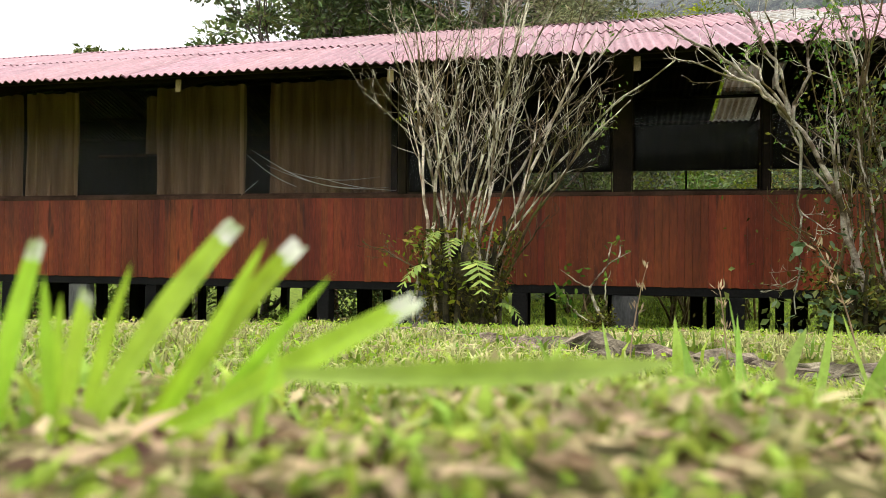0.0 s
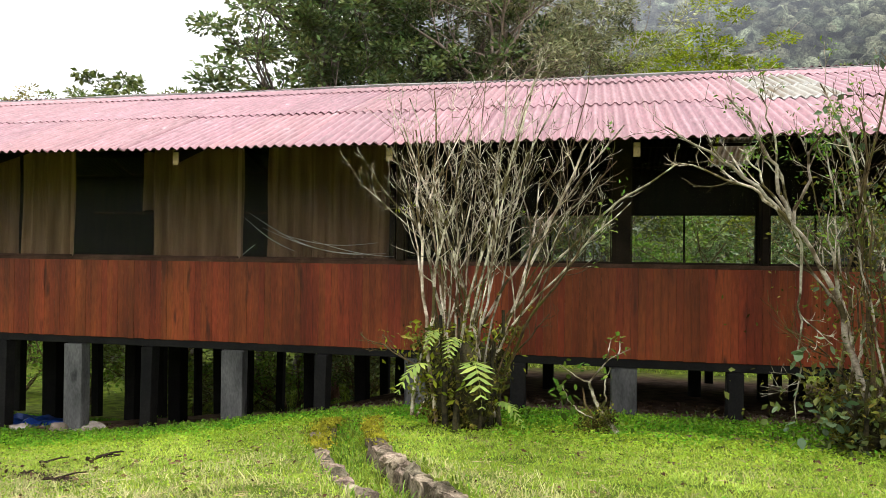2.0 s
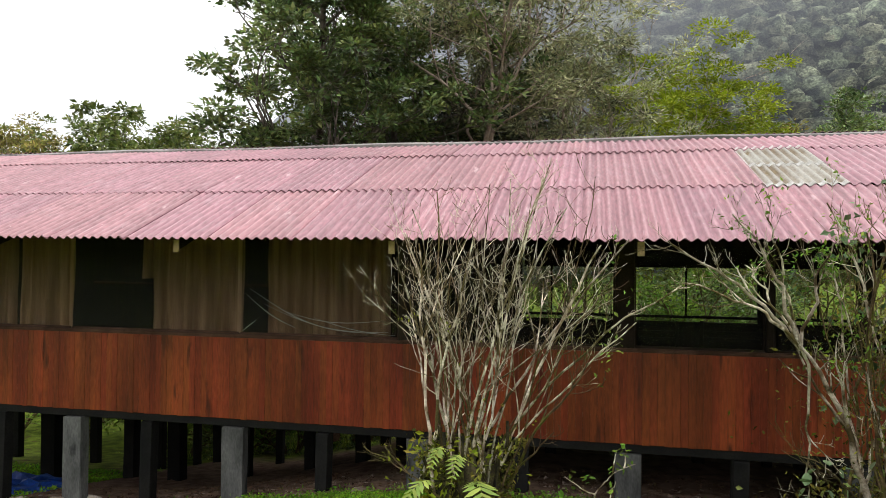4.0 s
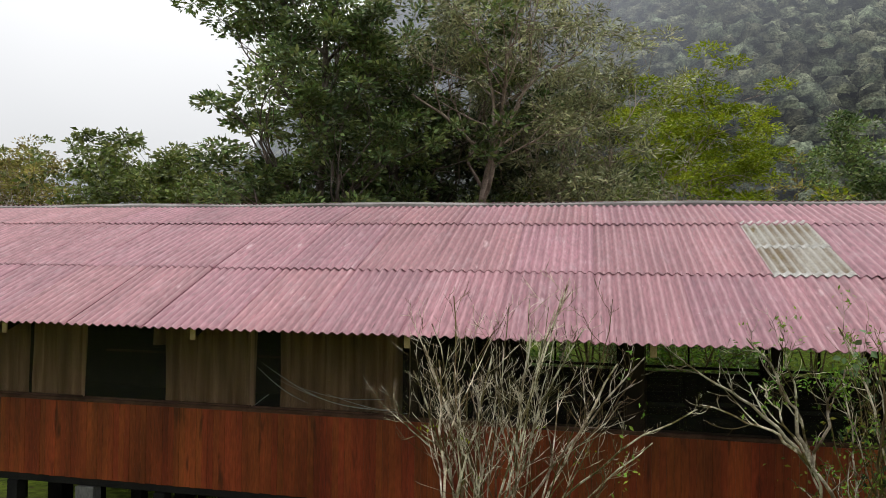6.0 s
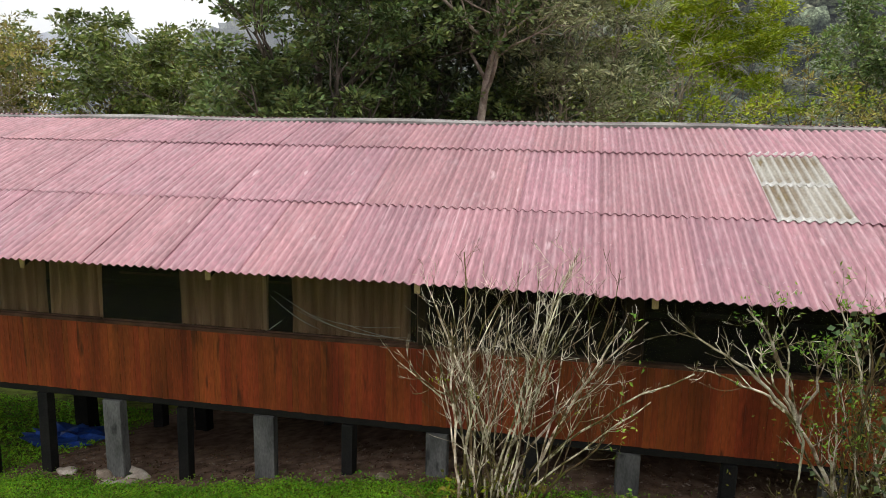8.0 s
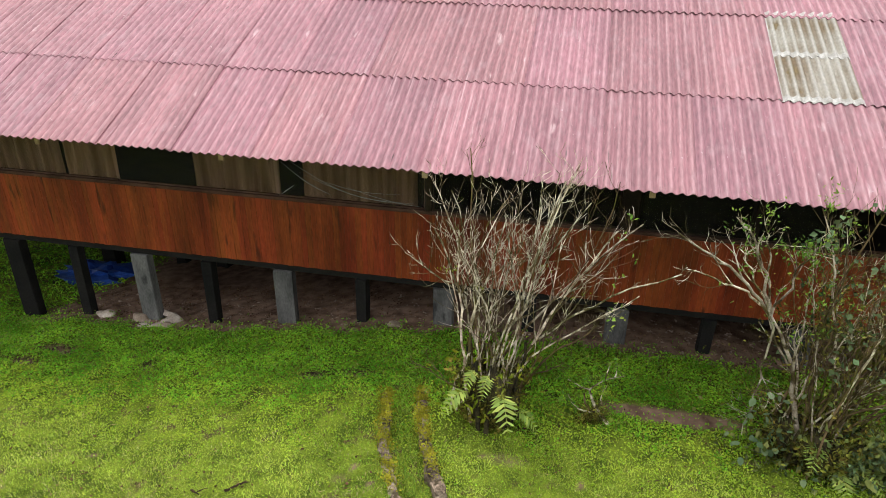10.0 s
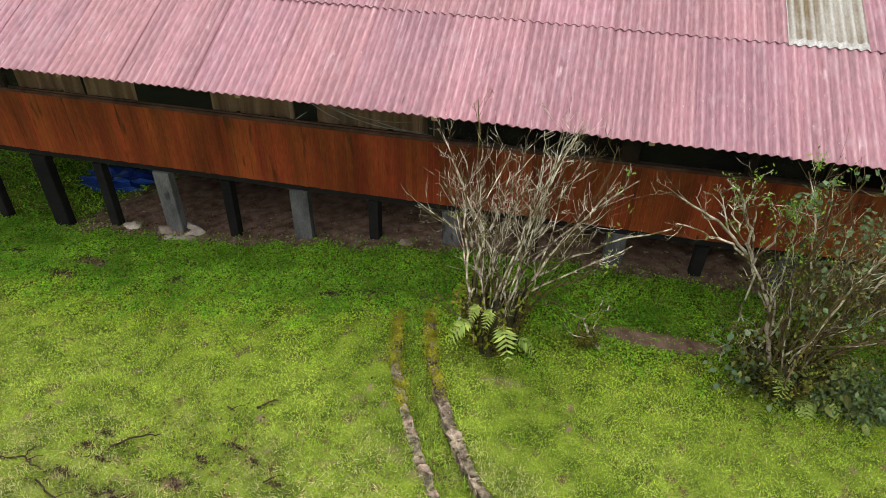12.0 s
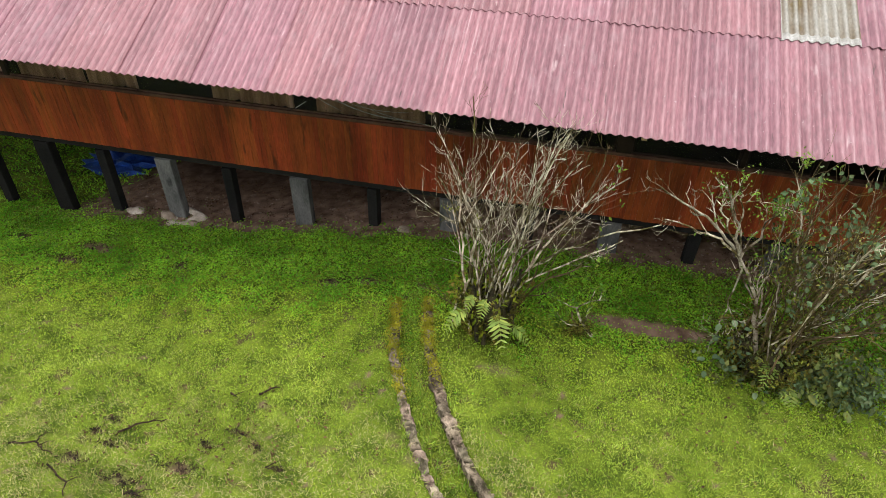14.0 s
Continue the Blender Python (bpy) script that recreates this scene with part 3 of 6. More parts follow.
# ridge cap: overlapping bent boards
for i, x in enumerate(np.arange(X0, X1, 2.5)):
    g = Geo()
    n = 9
    xs = np.linspace(x - 0.03, x + 2.5, n)
    sag = 0.012 * np.sin(xs * 1.3)
    prof = [(-0.16, -0.042), (-0.155, 0.004), (-0.03, 0.050), (0.03, 0.052), (0.155, 0.004), (0.16, -0.042)]
    v = [(xx, RIDGE_Y + py, 3.704 + pz + s + 0.004 * (i % 2)) for xx, s in zip(xs, sag) for py, pz in prof]
    k = len(prof)
    g.add(v, [(a * k + b, (a + 1) * k + b, (a + 1) * k + b + 1, a * k + b + 1) for a in range(n - 1) for b in range(k - 1)])
    part("ridge_cap", g, M["ridge"], roof, "grey weathered ridge cap")

# floor, beams
g = Geo()
box(g, X0 + 0.5, X1 - 0.5, WALL_Y + 0.05, 14.85, -0.34, -0.26)
part("floor_deck", g, M["dark_wood"], house)
for y in (8.93, 11.8, 14.75):
    g = Geo()
    box(g, X0 + 0.5, X1 - 0.5, y - 0.075, y + 0.075, -0.47, -0.35)
    part("floor_beam", g, M["tar"], house, "black tarred floor beam")
for x in np.arange(X0 + 0.8, X1 - 0.5, 0.8):
    g = Geo()
    box(g, x - 0.03, x + 0.03, 9.02, 14.66, -0.44, -0.343)
    part("joist", g, M["tar"], house)

# stilts: a front row of piers and timbers, uneven rows behind
PIERS = [-13.95, -11.5, -9.20, -6.845, -4.405, -1.88, 0.65, 3.1, 5.55, 8.0]
TIMBERS = [-12.7, -10.4, -8.04, -5.68, -3.145, -0.6, 1.885, 4.3, 6.75]
MIDDLE = [(-12.2, 0.109), (-9.77, 0.156), (-8.06, 0.109), (-7.15, 0.125), (-5.73, 0.078), (-4.57, 0.086), (-3.61, 0.109), (-2.89, 0.086), (-1.7, 0.094), (-0.43, 0.086), (0.7, 0.094), (1.84, 0.086), (2.82, 0.07), (3.32, 0.101), (5.6, 0.101), (7.9, 0.101)]
REAR = [(-13.3, 0.094), (-11.17, 0.094), (-9.44, 0.086), (-8.54, 0.07), (-8.02, 0.094), (-6.46, 0.078), (-4.08, 0.094), (-2.4, 0.078), (-1.08, 0.07), (0.6, 0.078), (2.47, 0.07), (3.72, 0.07), (4.62, 0.094), (6.6, 0.086), (8.2, 0.086)]


def stilt(name, x, y, half, deep, material, label, lean=0.0):
    g = Geo()
    box(g, x - half, x + half, y - deep, y + deep, float(lie(x, y)) - 0.25, -0.475, 0.004, rng, 0.012)
    g.v[0][:, 0] += lean * (g.v[0][:, 2] + 0.47)
    part(name, g, material, house, label)


for x in PIERS:
    grey = x > -8
    stilt("pier", x, 8.90, 0.15 if grey else 0.16, 0.085, M["concrete"] if grey else M["tar"], "grey weathered concrete pier" if grey else "black tarred pier")
for x in TIMBERS:
    stilt("stilt", x, 8.90, 0.088, 0.085, M["tar"], "black tarred timber stilt", rng.uniform(-0.03, 0.03))
for row_y, row in ((11.8, MIDDLE), (14.7, REAR)):
    for x, half in row:
        stilt("stilt", x, row_y, half, half, M["tar"], "black tarred timber stilt", rng.uniform(-0.02, 0.02))

# front wall: backing with upright planks
g = Geo()
box(g, X0 + 0.5, X1 - 0.5, WALL_Y, WALL_Y + 0.05, PANEL_Z + 0.02, SILL_Z - 0.02)
front_wall = part("wall", g, M["dark_wood"], house, "wall of upright varnished red-brown planks")
g = Geo()
box(g, X0 + 0.47, X1 - 0.47, WALL_Y - 0.018, WALL_Y + 0.09, SILL_Z - 0.02, SILL_Z + 0.03)
part("sill", g, M["sill"], house, "grey weathered timber sill")
plank_meshes = []
for i in range(5):
    g = Geo()
    w = 0.085
    box(g, 0.0, w - 0.0012, -0.022, -0.001 - 0.0, 0, SILL_Z - 0.02 - PANEL_Z, edge=0.0016)
    v = g.v[0]
    v[:, 1] += 0.002 * (i - 2) / 2
    v[:8, 2] += 0.0025 * ((i * 7) % 5 - 2)
    plank_meshes.append(g.mesh("plank", M["plank"]))
x = X0 + 0.5
k = 0
while x < X1 - 0.6:
    part("plank", plank_meshes[(k * 3 + k // 4) % 5], None, front_wall, at=(x, WALL_Y, PANEL_Z))
    x += 0.085
    k += 1

# plate above the windows and the boarding over it
g = Geo()
box(g, X0 + 0.5, X1 - 0.5, WALL_Y - 0.02, WALL_Y + 0.1, 2.32, 2.46)
part("wall_plate", g, M["dark_wood"], house)

# posts of the window band
POSTS = [(-14.2, 0.05), (-11.75, 0.05), (-9.33, 0.05), (-2.11, 0.05), (0.605, 0.11), (2.19, 0.04), (3.17, 0.07), (5.55, 0.07), (8.0, 0.06)]
for x, w in POSTS:
    g = Geo()
    box(g, x - w, x + w, WALL_Y - 0.012, WALL_Y + 0.09, SILL_Z + 0.03, 2.32)
    part("window_post", g, M["dark_wood"], house)

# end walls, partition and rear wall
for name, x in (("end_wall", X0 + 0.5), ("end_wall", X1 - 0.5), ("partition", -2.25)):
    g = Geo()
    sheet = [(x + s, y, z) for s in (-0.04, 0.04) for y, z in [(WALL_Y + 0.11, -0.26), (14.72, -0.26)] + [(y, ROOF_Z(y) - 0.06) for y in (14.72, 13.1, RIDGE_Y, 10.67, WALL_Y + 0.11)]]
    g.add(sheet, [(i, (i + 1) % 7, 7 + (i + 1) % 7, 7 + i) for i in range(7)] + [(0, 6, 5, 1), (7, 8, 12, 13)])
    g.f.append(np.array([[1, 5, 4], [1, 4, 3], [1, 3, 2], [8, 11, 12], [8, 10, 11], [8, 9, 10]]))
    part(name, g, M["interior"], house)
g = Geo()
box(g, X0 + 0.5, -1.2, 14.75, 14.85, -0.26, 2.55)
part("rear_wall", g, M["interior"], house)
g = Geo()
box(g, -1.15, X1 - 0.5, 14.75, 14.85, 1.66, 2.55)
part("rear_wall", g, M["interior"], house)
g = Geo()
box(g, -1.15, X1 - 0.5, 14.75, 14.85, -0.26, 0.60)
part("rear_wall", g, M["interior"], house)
g = Geo()
box(g, -1.15, X1 - 0.5, 14.76, 14.84, 0.67, 0.72)
part("rear_rail", g, M["dark_wood"], house)
for x in (0.72, 3.42, 5.9, 8.3):
    g = Geo()
    box(g, x - 0.09, x + 0.09, 14.74, 14.86, 0.30, 1.66)
    part("rear_post", g, M["dark_wood"], house)
for x in (2.02, 4.4, -0.6):
    g = Geo()
    box(g, x - 0.018, x + 0.018, 14.78, 14.82, 0.72, 1.66)
    part("rear_mullion", g, M["dark_wood"], house)
# ties across the hall
for x in (0.6, 3.17, 5.55):
    g = Geo()
    beam(g, (x, 8.9, 2.44), (x, 14.8, 2.44), 0.07, 0.12)
    beam(g, (x, 11.9, 2.44), (x + 0.02, 10.2, 3.0), 0.06, 0.08)
    beam(g, (x, 11.9, 2.44), (x + 0.02, 13.6, 3.0), 0.06, 0.08)
    part("tie_beam", g, M["dark_wood"], house)

# windows: thin middle bar, plastic film or glass
for a, b, kind_of in ((-9.28, -6.97, "film"), (-6.94, -4.375, "film"), (-4.345, -2.17, "film"), (-2.05, 0.49, "glass"), (0.72, 2.14, "glass"), (2.24, 3.09, "glass")):
    g = Geo()
    box(g, a, b, WALL_Y + 0.02, WALL_Y + 0.05, SILL_Z + 0.03, SILL_Z + 0.055)
    if kind_of == "glass":
        box(g, a, a + 0.012, WALL_Y + 0.02, WALL_Y + 0.05, SILL_Z + 0.055, 2.3)
        box(g, b - 0.012, b, WALL_Y + 0.02, WALL_Y + 0.05, SILL_Z + 0.055, 2.3)
    win = part("window", g, M["sill"] if kind_of == "film" else M["dark_wood"], house)
    g = Geo()
    if kind_of == "film":
        nx, nz = 24, 12
        xs, zs = np.meshgrid(np.linspace(a + 0.013, b - 0.013, nx), np.linspace(SILL_Z + 0.056, 2.29, nz), indexing="ij")
        ys = WALL_Y + 0.012 + 0.006 * np.sin(xs * 5 + zs * 7) + 0.004 * np.sin(xs * 11 - zs * 4)
        i, j = np.meshgrid(np.arange(nx - 1), np.arange(nz - 1), indexing="ij")
        c = (i * nz + j).ravel()
        g.add(np.stack([xs, ys, zs], -1).reshape(-1, 3), np.stack([c, c + nz, c + nz + 1, c + 1], -1))
        # dimming sheet over the whole window, in place of shade under the eave
        screen = Geo()
        box(screen, a + 0.014, b - 0.014, WALL_Y + 0.028, WALL_Y + 0.030, SILL_Z + 0.056, 2.29)
        part("screen", screen, M["screen"], win, "thin dark sheet added behind the film to dim the window").visible_shadow = False
        pane = part("film", g, M["film"], win, "clear plastic film stretched over the window", smooth=True)
    else:
        box(g, a + 0.03, b - 0.03, WALL_Y + 0.033, WALL_Y + 0.037, SILL_Z + 0.056, 1.95)
        pane = part("pane", g, M["glass"], win)
    pane.visible_shadow = False
# creases of the loose film
g = Geo()
for x0, z0, x1, z1, sag, r in ((-4.27, 1.30, -3.55, 0.86, 0.05, 0.006), (-4.2, 1.36, -2.5, 0.82, 0.16, 0.005), (-4.0, 1.16, -2.3, 0.84, 0.12, 0.004), (-3.8, 1.10, -2.4, 0.98, 0.09, 0.003), (-3.3, 1.0, -2.2, 0.80, 0.04, 0.004), (-4.3, 0.80, -4.1, 0.95, 0.0, 0.005)):
    t = np.linspace(0, 1, 14)
    tube(g, np.stack([x0 + (x1 - x0) * t, np.full(14, WALL_Y + 0.006), z0 + (z1 - z0) * t - sag * np.sin(np.pi * t)], 1), r * (0.3 + np.sin(np.pi * t)), 4)
part("film_crease", g, M["crease"], house, "pale creases in the plastic film")


# curtains behind the film
def curtain(x0, x1, z0, z1, seed, y=WALL_Y + 0.14, label="beige curtain hanging in folds behind the window"):
    r = np.random.RandomState(seed)
    n = int((x1 - x0) / 0.02) + 2
    xs = np.linspace(x0, x1, n)
    ph = r.uniform(0, 6.28, 3)
    fold = 0.055 * np.sin(xs * 27 + ph[0] + 1.2 * np.sin(xs * 4 + ph[1])) + 0.035 * np.sin(xs * 9 + ph[2])
    zs = np.linspace(z0, z1, 7)
    v = [(xx + 0.01 * np.sin(zz * 4 + xx * 7), y + f * (1.0 - 0.4 * (zz - z0) / (z1 - z0)), zz + (0.01 * np.sin(xx * 8) if zz == z0 else 0)) for xx, f in zip(xs, fold) for zz in zs]
    g = Geo()
    g.add(v, [(a * 7 + b, (a + 1) * 7 + b, (a + 1) * 7 + b + 1, a * 7 + b + 1) for a in range(n - 1) for b in range(6)])
    hung = thing("curtain", ((x0 + x1) / 2, y, z0), label, "curtain", "curtains in the window band")
    part("cloth", g, M["curtain"], hung, smooth=True)
    g = Geo()
    box(g, x0 - 0.02, x1 + 0.02, y - 0.008, y + 0.008, z1 - 0.01, z1 + 0.012)
    part("curtain_rail", g, M["dark_wood"], hung)


for i, (a, b) in enumerate(((-11.6, -10.6), (-10.4, -9.4), (-9.25, -7.97), (-7.93, -6.97), (-5.74, -4.36), (-3.98, -2.16))):
    curtain(a, b, 0.70, 2.28, 20 + i)
curtain(-6.35, -5.74, 1.44, 2.32, 40, WALL_Y + 0.75, "short beige curtain drawn half across the window")

# dark board and bar behind the open window
g = Geo()
box(g, -6.9, -3.9, WALL_Y + 0.40, WALL_Y + 0.43, 1.37, 1.40)
part("curtain_bar", g, M["sill"], house)


# benches and a table in the hall
def bench(x, y, turn):
    b = thing("bench", (x, y, -0.26), "dark wooden bench with a slatted back in the hall", "bench", "benches in the hall")
    c, s = math.cos(turn), math.sin(turn)
    def put(name, x0, x1, y0, y1, z0, z1):
        g = Geo()
        box(g, x0, x1, y0, y1, z0, z1)
        v = g.v[0]
        px, py = v[:, 0].copy(), v[:, 1].copy()
        v[:, 0], v[:, 1] = x + c * px - s * py, y + s * px + c * py
        part(name, g, M["dark_wood"], b)
    put("seat", -0.6, 0.6, -0.2, 0.2, 0.17, 0.21)
    for sx in (-0.55, 0.55):
        for sy in (-0.17, 0.17):
            put("leg", sx - 0.03, sx + 0.03, sy - 0.03, sy + 0.03, -0.26, 0.17)
        put("back_post", sx - 0.03, sx + 0.03, 0.17, 0.21, 0.21, 0.70)
    for z in (0.34, 0.46, 0.60):
        put("back_slat", -0.58, 0.58, 0.205, 0.225, z, z + 0.06)


for x, y, t in ((1.2, 13.4, 0.1), (2.7, 13.6, -0.15), (4.2, 13.3, 0.0), (-0.5, 13.5, 0.1)):
    bench(x, y, t)


# ---- trees and shrubs ----
def grow(r, start, way, length, radius, depth, kids, wood, tips, bend=0.18, lift=0.06, spread=(0.5, 1.0), shrink=(0.5, 0.75), first=0.35):
    """One limb and all that forks from it."""
    n = 7
    pts, d = [np.array(start, float)], unit(np.array(way, float))
    for _ in range(n - 1):
        d = unit(d + r.normal(0, bend, 3) + np.array([0, 0, lift]))
        pts.append(pts[-1] + d * length / (n - 1))
    pts = np.array(pts)
    radii = radius * np.linspace(1, 0.45, n)
    wood.append((pts, radii, depth))
    if depth == 0:
        if r.uniform() < 0.8:
            tips.extend(pts[3:])
        return
    count = kids[depth - 1]
    for i in range(count):
        t = first + (1 - first) * (i + r.uniform(0.2, 0.9)) / count
        k = min(int(t * (n - 1)), n - 2)
        p = pts[k] + (pts[k + 1] - pts[k]) * (t * (n - 1) - k)
        along = unit(pts[k + 1] - pts[k])
        off = unit(np.cross(along, r.normal(size=3)))
        a = r.uniform(*spread)
        grow(r, p, along * math.cos(a) + off * math.sin(a), length * r.uniform(*shrink), radii[k] * 0.62, depth - 1, kids, wood, tips, bend, lift, spread, shrink, first)


def leaf_cloud(r, tips, per_tip, size, leaf, droop=0.2, flat=0.55):
    """Leaves gathered in tufts round the twig ends, turned outwards and up."""
    tufts = np.array(tips) + r.normal(0, 0.1 * size, (len(tips), 3))
    wide = np.repeat(size * r.uniform(0.6, 1.35, len(tufts)), per_tip)[:, None]
    at = np.repeat(tufts, per_tip, axis=0)
    n = len(at)
    off = unit(r.normal(0, 1, (n, 3)) + np.array([0, 0, 0.35])) * (r.uniform(0, 1, (n, 1)) ** 0.55) * np.array([1, 1, flat])
    return at + off * wide, unit(off * np.array([1, 1, 0.8])) + r.normal(0, 0.35, (n, 3)) + np.array([0, 0, 0.25 - droop]), leaf * r.uniform(0.6, 1.25, n)


def tree(name, at, seed, height, trunk_r, fork, limb, kids, leaf, per_tip, clump, bark, leaf_mat, label, lean=(0, 0), ratio=0.5, spread=(0.5, 1.05), trunks=1, lift=0.06, bend=0.16, droop=0.2, flat=0.55):
    r = np.random.RandomState(seed)
    base = np.array([at[0], at[1], float(lie(*at)) - 0.05])
    top = thing(name, tuple(base), label, "tree")
    limbs, tips = [], []
    for t in range(trunks):
        way = np.array([lean[0] + r.normal(0, 0.16 * (trunks > 1) + 0.02), lean[1] + r.normal(0, 0.16 * (trunks > 1) + 0.02), 1.0])
        foot = base + np.array([r.normal(0, 0.3), r.normal(0, 0.3), 0]) * (trunks > 1)
        n = 9
        pts, d = [foot], unit(way)
        for _ in range(n - 1):
            d = unit(d + r.normal(0, 0.05, 3) + np.array([0, 0, 0.05]))
            pts.append(pts[-1] + d * height * 0.72 / (n - 1))
        pts = np.array(pts)
        radii = trunk_r * np.linspace(1, 0.35, n)
        radii[0] *= 1.35
        g = Geo()
        tube(g, pts, radii, 9)
        part("trunk", g, bark, top, smooth=True)
        count = kids[-1]
        for i in range(count):
            wood = []
            f = fork + (1 - fork) * (i + r.uniform(0, 0.8)) / count
            k = min(int(f * (n - 1)), n - 2)
            p = pts[k] + (pts[k + 1] - pts[k]) * (f * (n - 1) - k)
            a = i * 2.4 + r.uniform(-0.5, 0.5)
            out = np.array([math.cos(a), math.sin(a), r.uniform(0.25, 0.9) + 0.6 * f])
            grow(r, p, out, limb * r.uniform(0.75, 1.1) * (1.15 - 0.45 * f), radii[k] * 0.6, len(kids) - 1, kids[:-1], wood, tips, bend, lift, spread)
            g = Geo()
            for q, rad, depth in wood:
                tube(g, q if depth else q[::3], np.maximum(rad if depth else rad[::3], 0.008), 4 if depth else 3)
            part("limb", g, bark, top, smooth=True)
    g = Geo()
    leaves(g, *leaf_cloud(r, tips[3::4], per_tip, clump, leaf, droop, flat), ratio, r)
    part("crown", g, leaf_mat, top)
    return top


def bush(at, seed, width, height, leaf, count, leaf_mat, label, name="leafy_bush", ratio=0.45):
    r = np.random.RandomState(seed)
    base = np.array([at[0], at[1], float(lie(*at)) - 0.03])
    top = thing(name, tuple(base), label, "bush", "undergrowth behind the house")
    wood, tips = [], []
    for i in range(9):
        a = i * 2.4 + r.uniform(-0.3, 0.3)
        q = r.uniform(0.15, 1.0)
        way = np.array([math.cos(a) * q * width / height, math.sin(a) * q * width / height, 1.0])
        grow(r, base + np.array([math.cos(a), math.sin(a), 0]) * 0.2, way, height * r.uniform(0.6, 0.95), 0.035, 1, (6,), wood, tips, 0.16, 0.02, (0.5, 1.1), (0.35, 0.6), 0.25)
    for first in range(0, len(wood), 7):
        g = Geo()
        for pts, radii, _ in wood[first : first + 7]:
            tube(g, pts, np.maximum(radii, 0.006), 4)
        part("stem", g, M["twig"], top, smooth=True)
    g = Geo()
    per = max(1, int(0.8 * count) // len(tips))
    leaves(g, *leaf_cloud(r, tips[::2], per * 2, 0.24 * height ** 0.5, leaf), ratio, r)
    part("foliage", g, leaf_mat, top)


# the dark group behind the ridge: at, seed, height, trunk, fork, limb, kids, leaf, leaves a tuft, tuft
tree("forest_tree", (-9.0, 21.4), 101, 19.0, 0.22, 0.2, 3.7, (4, 5, 19), 0.20, 120, 0.58, M["trunk"], M["leaf_dark"], "tall dark green tree with an open crown behind the house", spread=(0.35, 0.8), flat=0.4)
tree("forest_tree", (-10.0, 20.4), 102, 9.4, 0.16, 0.2, 2.5, (3, 5, 14), 0.21, 140, 0.6, M["trunk"], M["leaf_dark"], "dense dark green tree beside a taller one")
tree("forest_tree", (-3.5, 22.6), 103, 16.2, 0.21, 0.58, 5.0, (4, 5, 12), 0.21, 110, 0.55, M["pale_trunk"], M["leaf_grey"], "tall grey-green tree with a pale forked trunk", lean=(0.02, 0), ratio=0.26, droop=0.5)
tree("forest_tree", (-7.0, 24.5), 104, 16.5, 0.2, 0.3, 4.4, (4, 5, 15), 0.21, 125, 0.62, M["trunk"], M["leaf_dark"], "tall dark tree in the middle of the group")
tree("forest_tree", (-1.2, 25.0), 105, 13.0, 0.11, 0.35, 3.0, (3, 4, 9), 0.21, 90, 0.5, M["pale_trunk"], M["leaf_grey"], "slender grey-green tree with several pale stems", trunks=3, ratio=0.3)
tree("forest_tree", (-6.3, 20.4), 106, 6.2, 0.1, 0.4, 2.6, (3, 4, 9), 0.22, 90, 0.45, M["trunk"], M["leaf_grey"], "low tree with silvery hanging foliage", trunks=2, droop=0.6, ratio=0.28)
tree("forest_tree", (-6.55, 18.2), 107, 6.2, 0.12, 0.5, 1.9, (3, 4, 9), 0.18, 90, 0.4, M["red_trunk"], M["leaf_dark"], "small dark tree with a red-brown trunk behind the house")
# three fill trees whose leaf colour carries the shade between the tall ones
tree("forest_tree", (-5.2, 26.5), 117, 13.0, 0.12, 0.2, 3.2, (3, 5, 12), 0.27, 110, 0.75, M["trunk"], M["leaf_shade"], "dark tree filling the gap under the tall ones")
tree("forest_tree", (-8.6, 26.5), 118, 10.5, 0.12, 0.2, 3.2, (3, 5, 12), 0.27, 110, 0.75, M["trunk"], M["leaf_shade"], "dense dark tree behind the group")
tree("forest_tree", (-1.6, 29.0), 119, 11.4, 0.12, 0.2, 3.2, (3, 5, 11), 0.27, 100, 0.7, M["trunk"], M["leaf_shade"], "low green tree behind the group")
# yellow-green tree, right-hand trees
tree("umbrella_tree", (6.0, 41.0), 108, 13.0, 0.15, 0.45, 5.8, (3, 4, 6), 0.24, 210, 0.95, M["pale_trunk"], M["leaf_lime"], "bright yellow-green spreading tree with pale stems", trunks=3, ratio=0.42, spread=(0.4, 0.95), lift=0.04, flat=0.3)
tree("round_tree", (15.2, 40.5), 109, 11.2, 0.2, 0.22, 4.6, (3, 5, 13), 0.25, 90, 0.7, M["trunk"], M["leaf_dark"], "round dark grey-green tree with dark bent limbs")
tree("round_tree", (20.5, 46.0), 110, 12.2, 0.2, 0.22, 4.8, (3, 4, 11), 0.22, 60, 0.6, M["trunk"], M["leaf_grey"], "round grey-green tree at the wood's edge")
tree("round_tree", (1.6, 36.0), 111, 9.6, 0.14, 0.25, 3.2, (3, 4, 11), 0.2, 70, 0.55, M["trunk"], M["leaf_mid"], "mid-green tree beside the yellow-green one")
# left-hand trees
tree("cecropia_tree", (-19.6, 26.2), 112, 10.4, 0.12, 0.5, 4.0, (3, 4, 12), 0.27, 44, 0.45, M["trunk"], M["leaf_mid"], "open-crowned tree with large drooping leaves", ratio=0.6, droop=0.7, lift=-0.02)
tree("olive_tree", (-23.6, 24.5), 113, 11.2, 0.13, 0.25, 3.2, (3, 4, 10), 0.17, 60, 0.45, M["pale_trunk"], M["leaf_olive"], "olive-yellow tree with pale thin stems", trunks=2)
tree("forest_tree", (-17.0, 27.0), 114, 11.6, 0.13, 0.2, 3.4, (3, 4, 13), 0.2, 105, 0.5, M["trunk"], M["leaf_mid"], "low mid-green tree in the hedge")
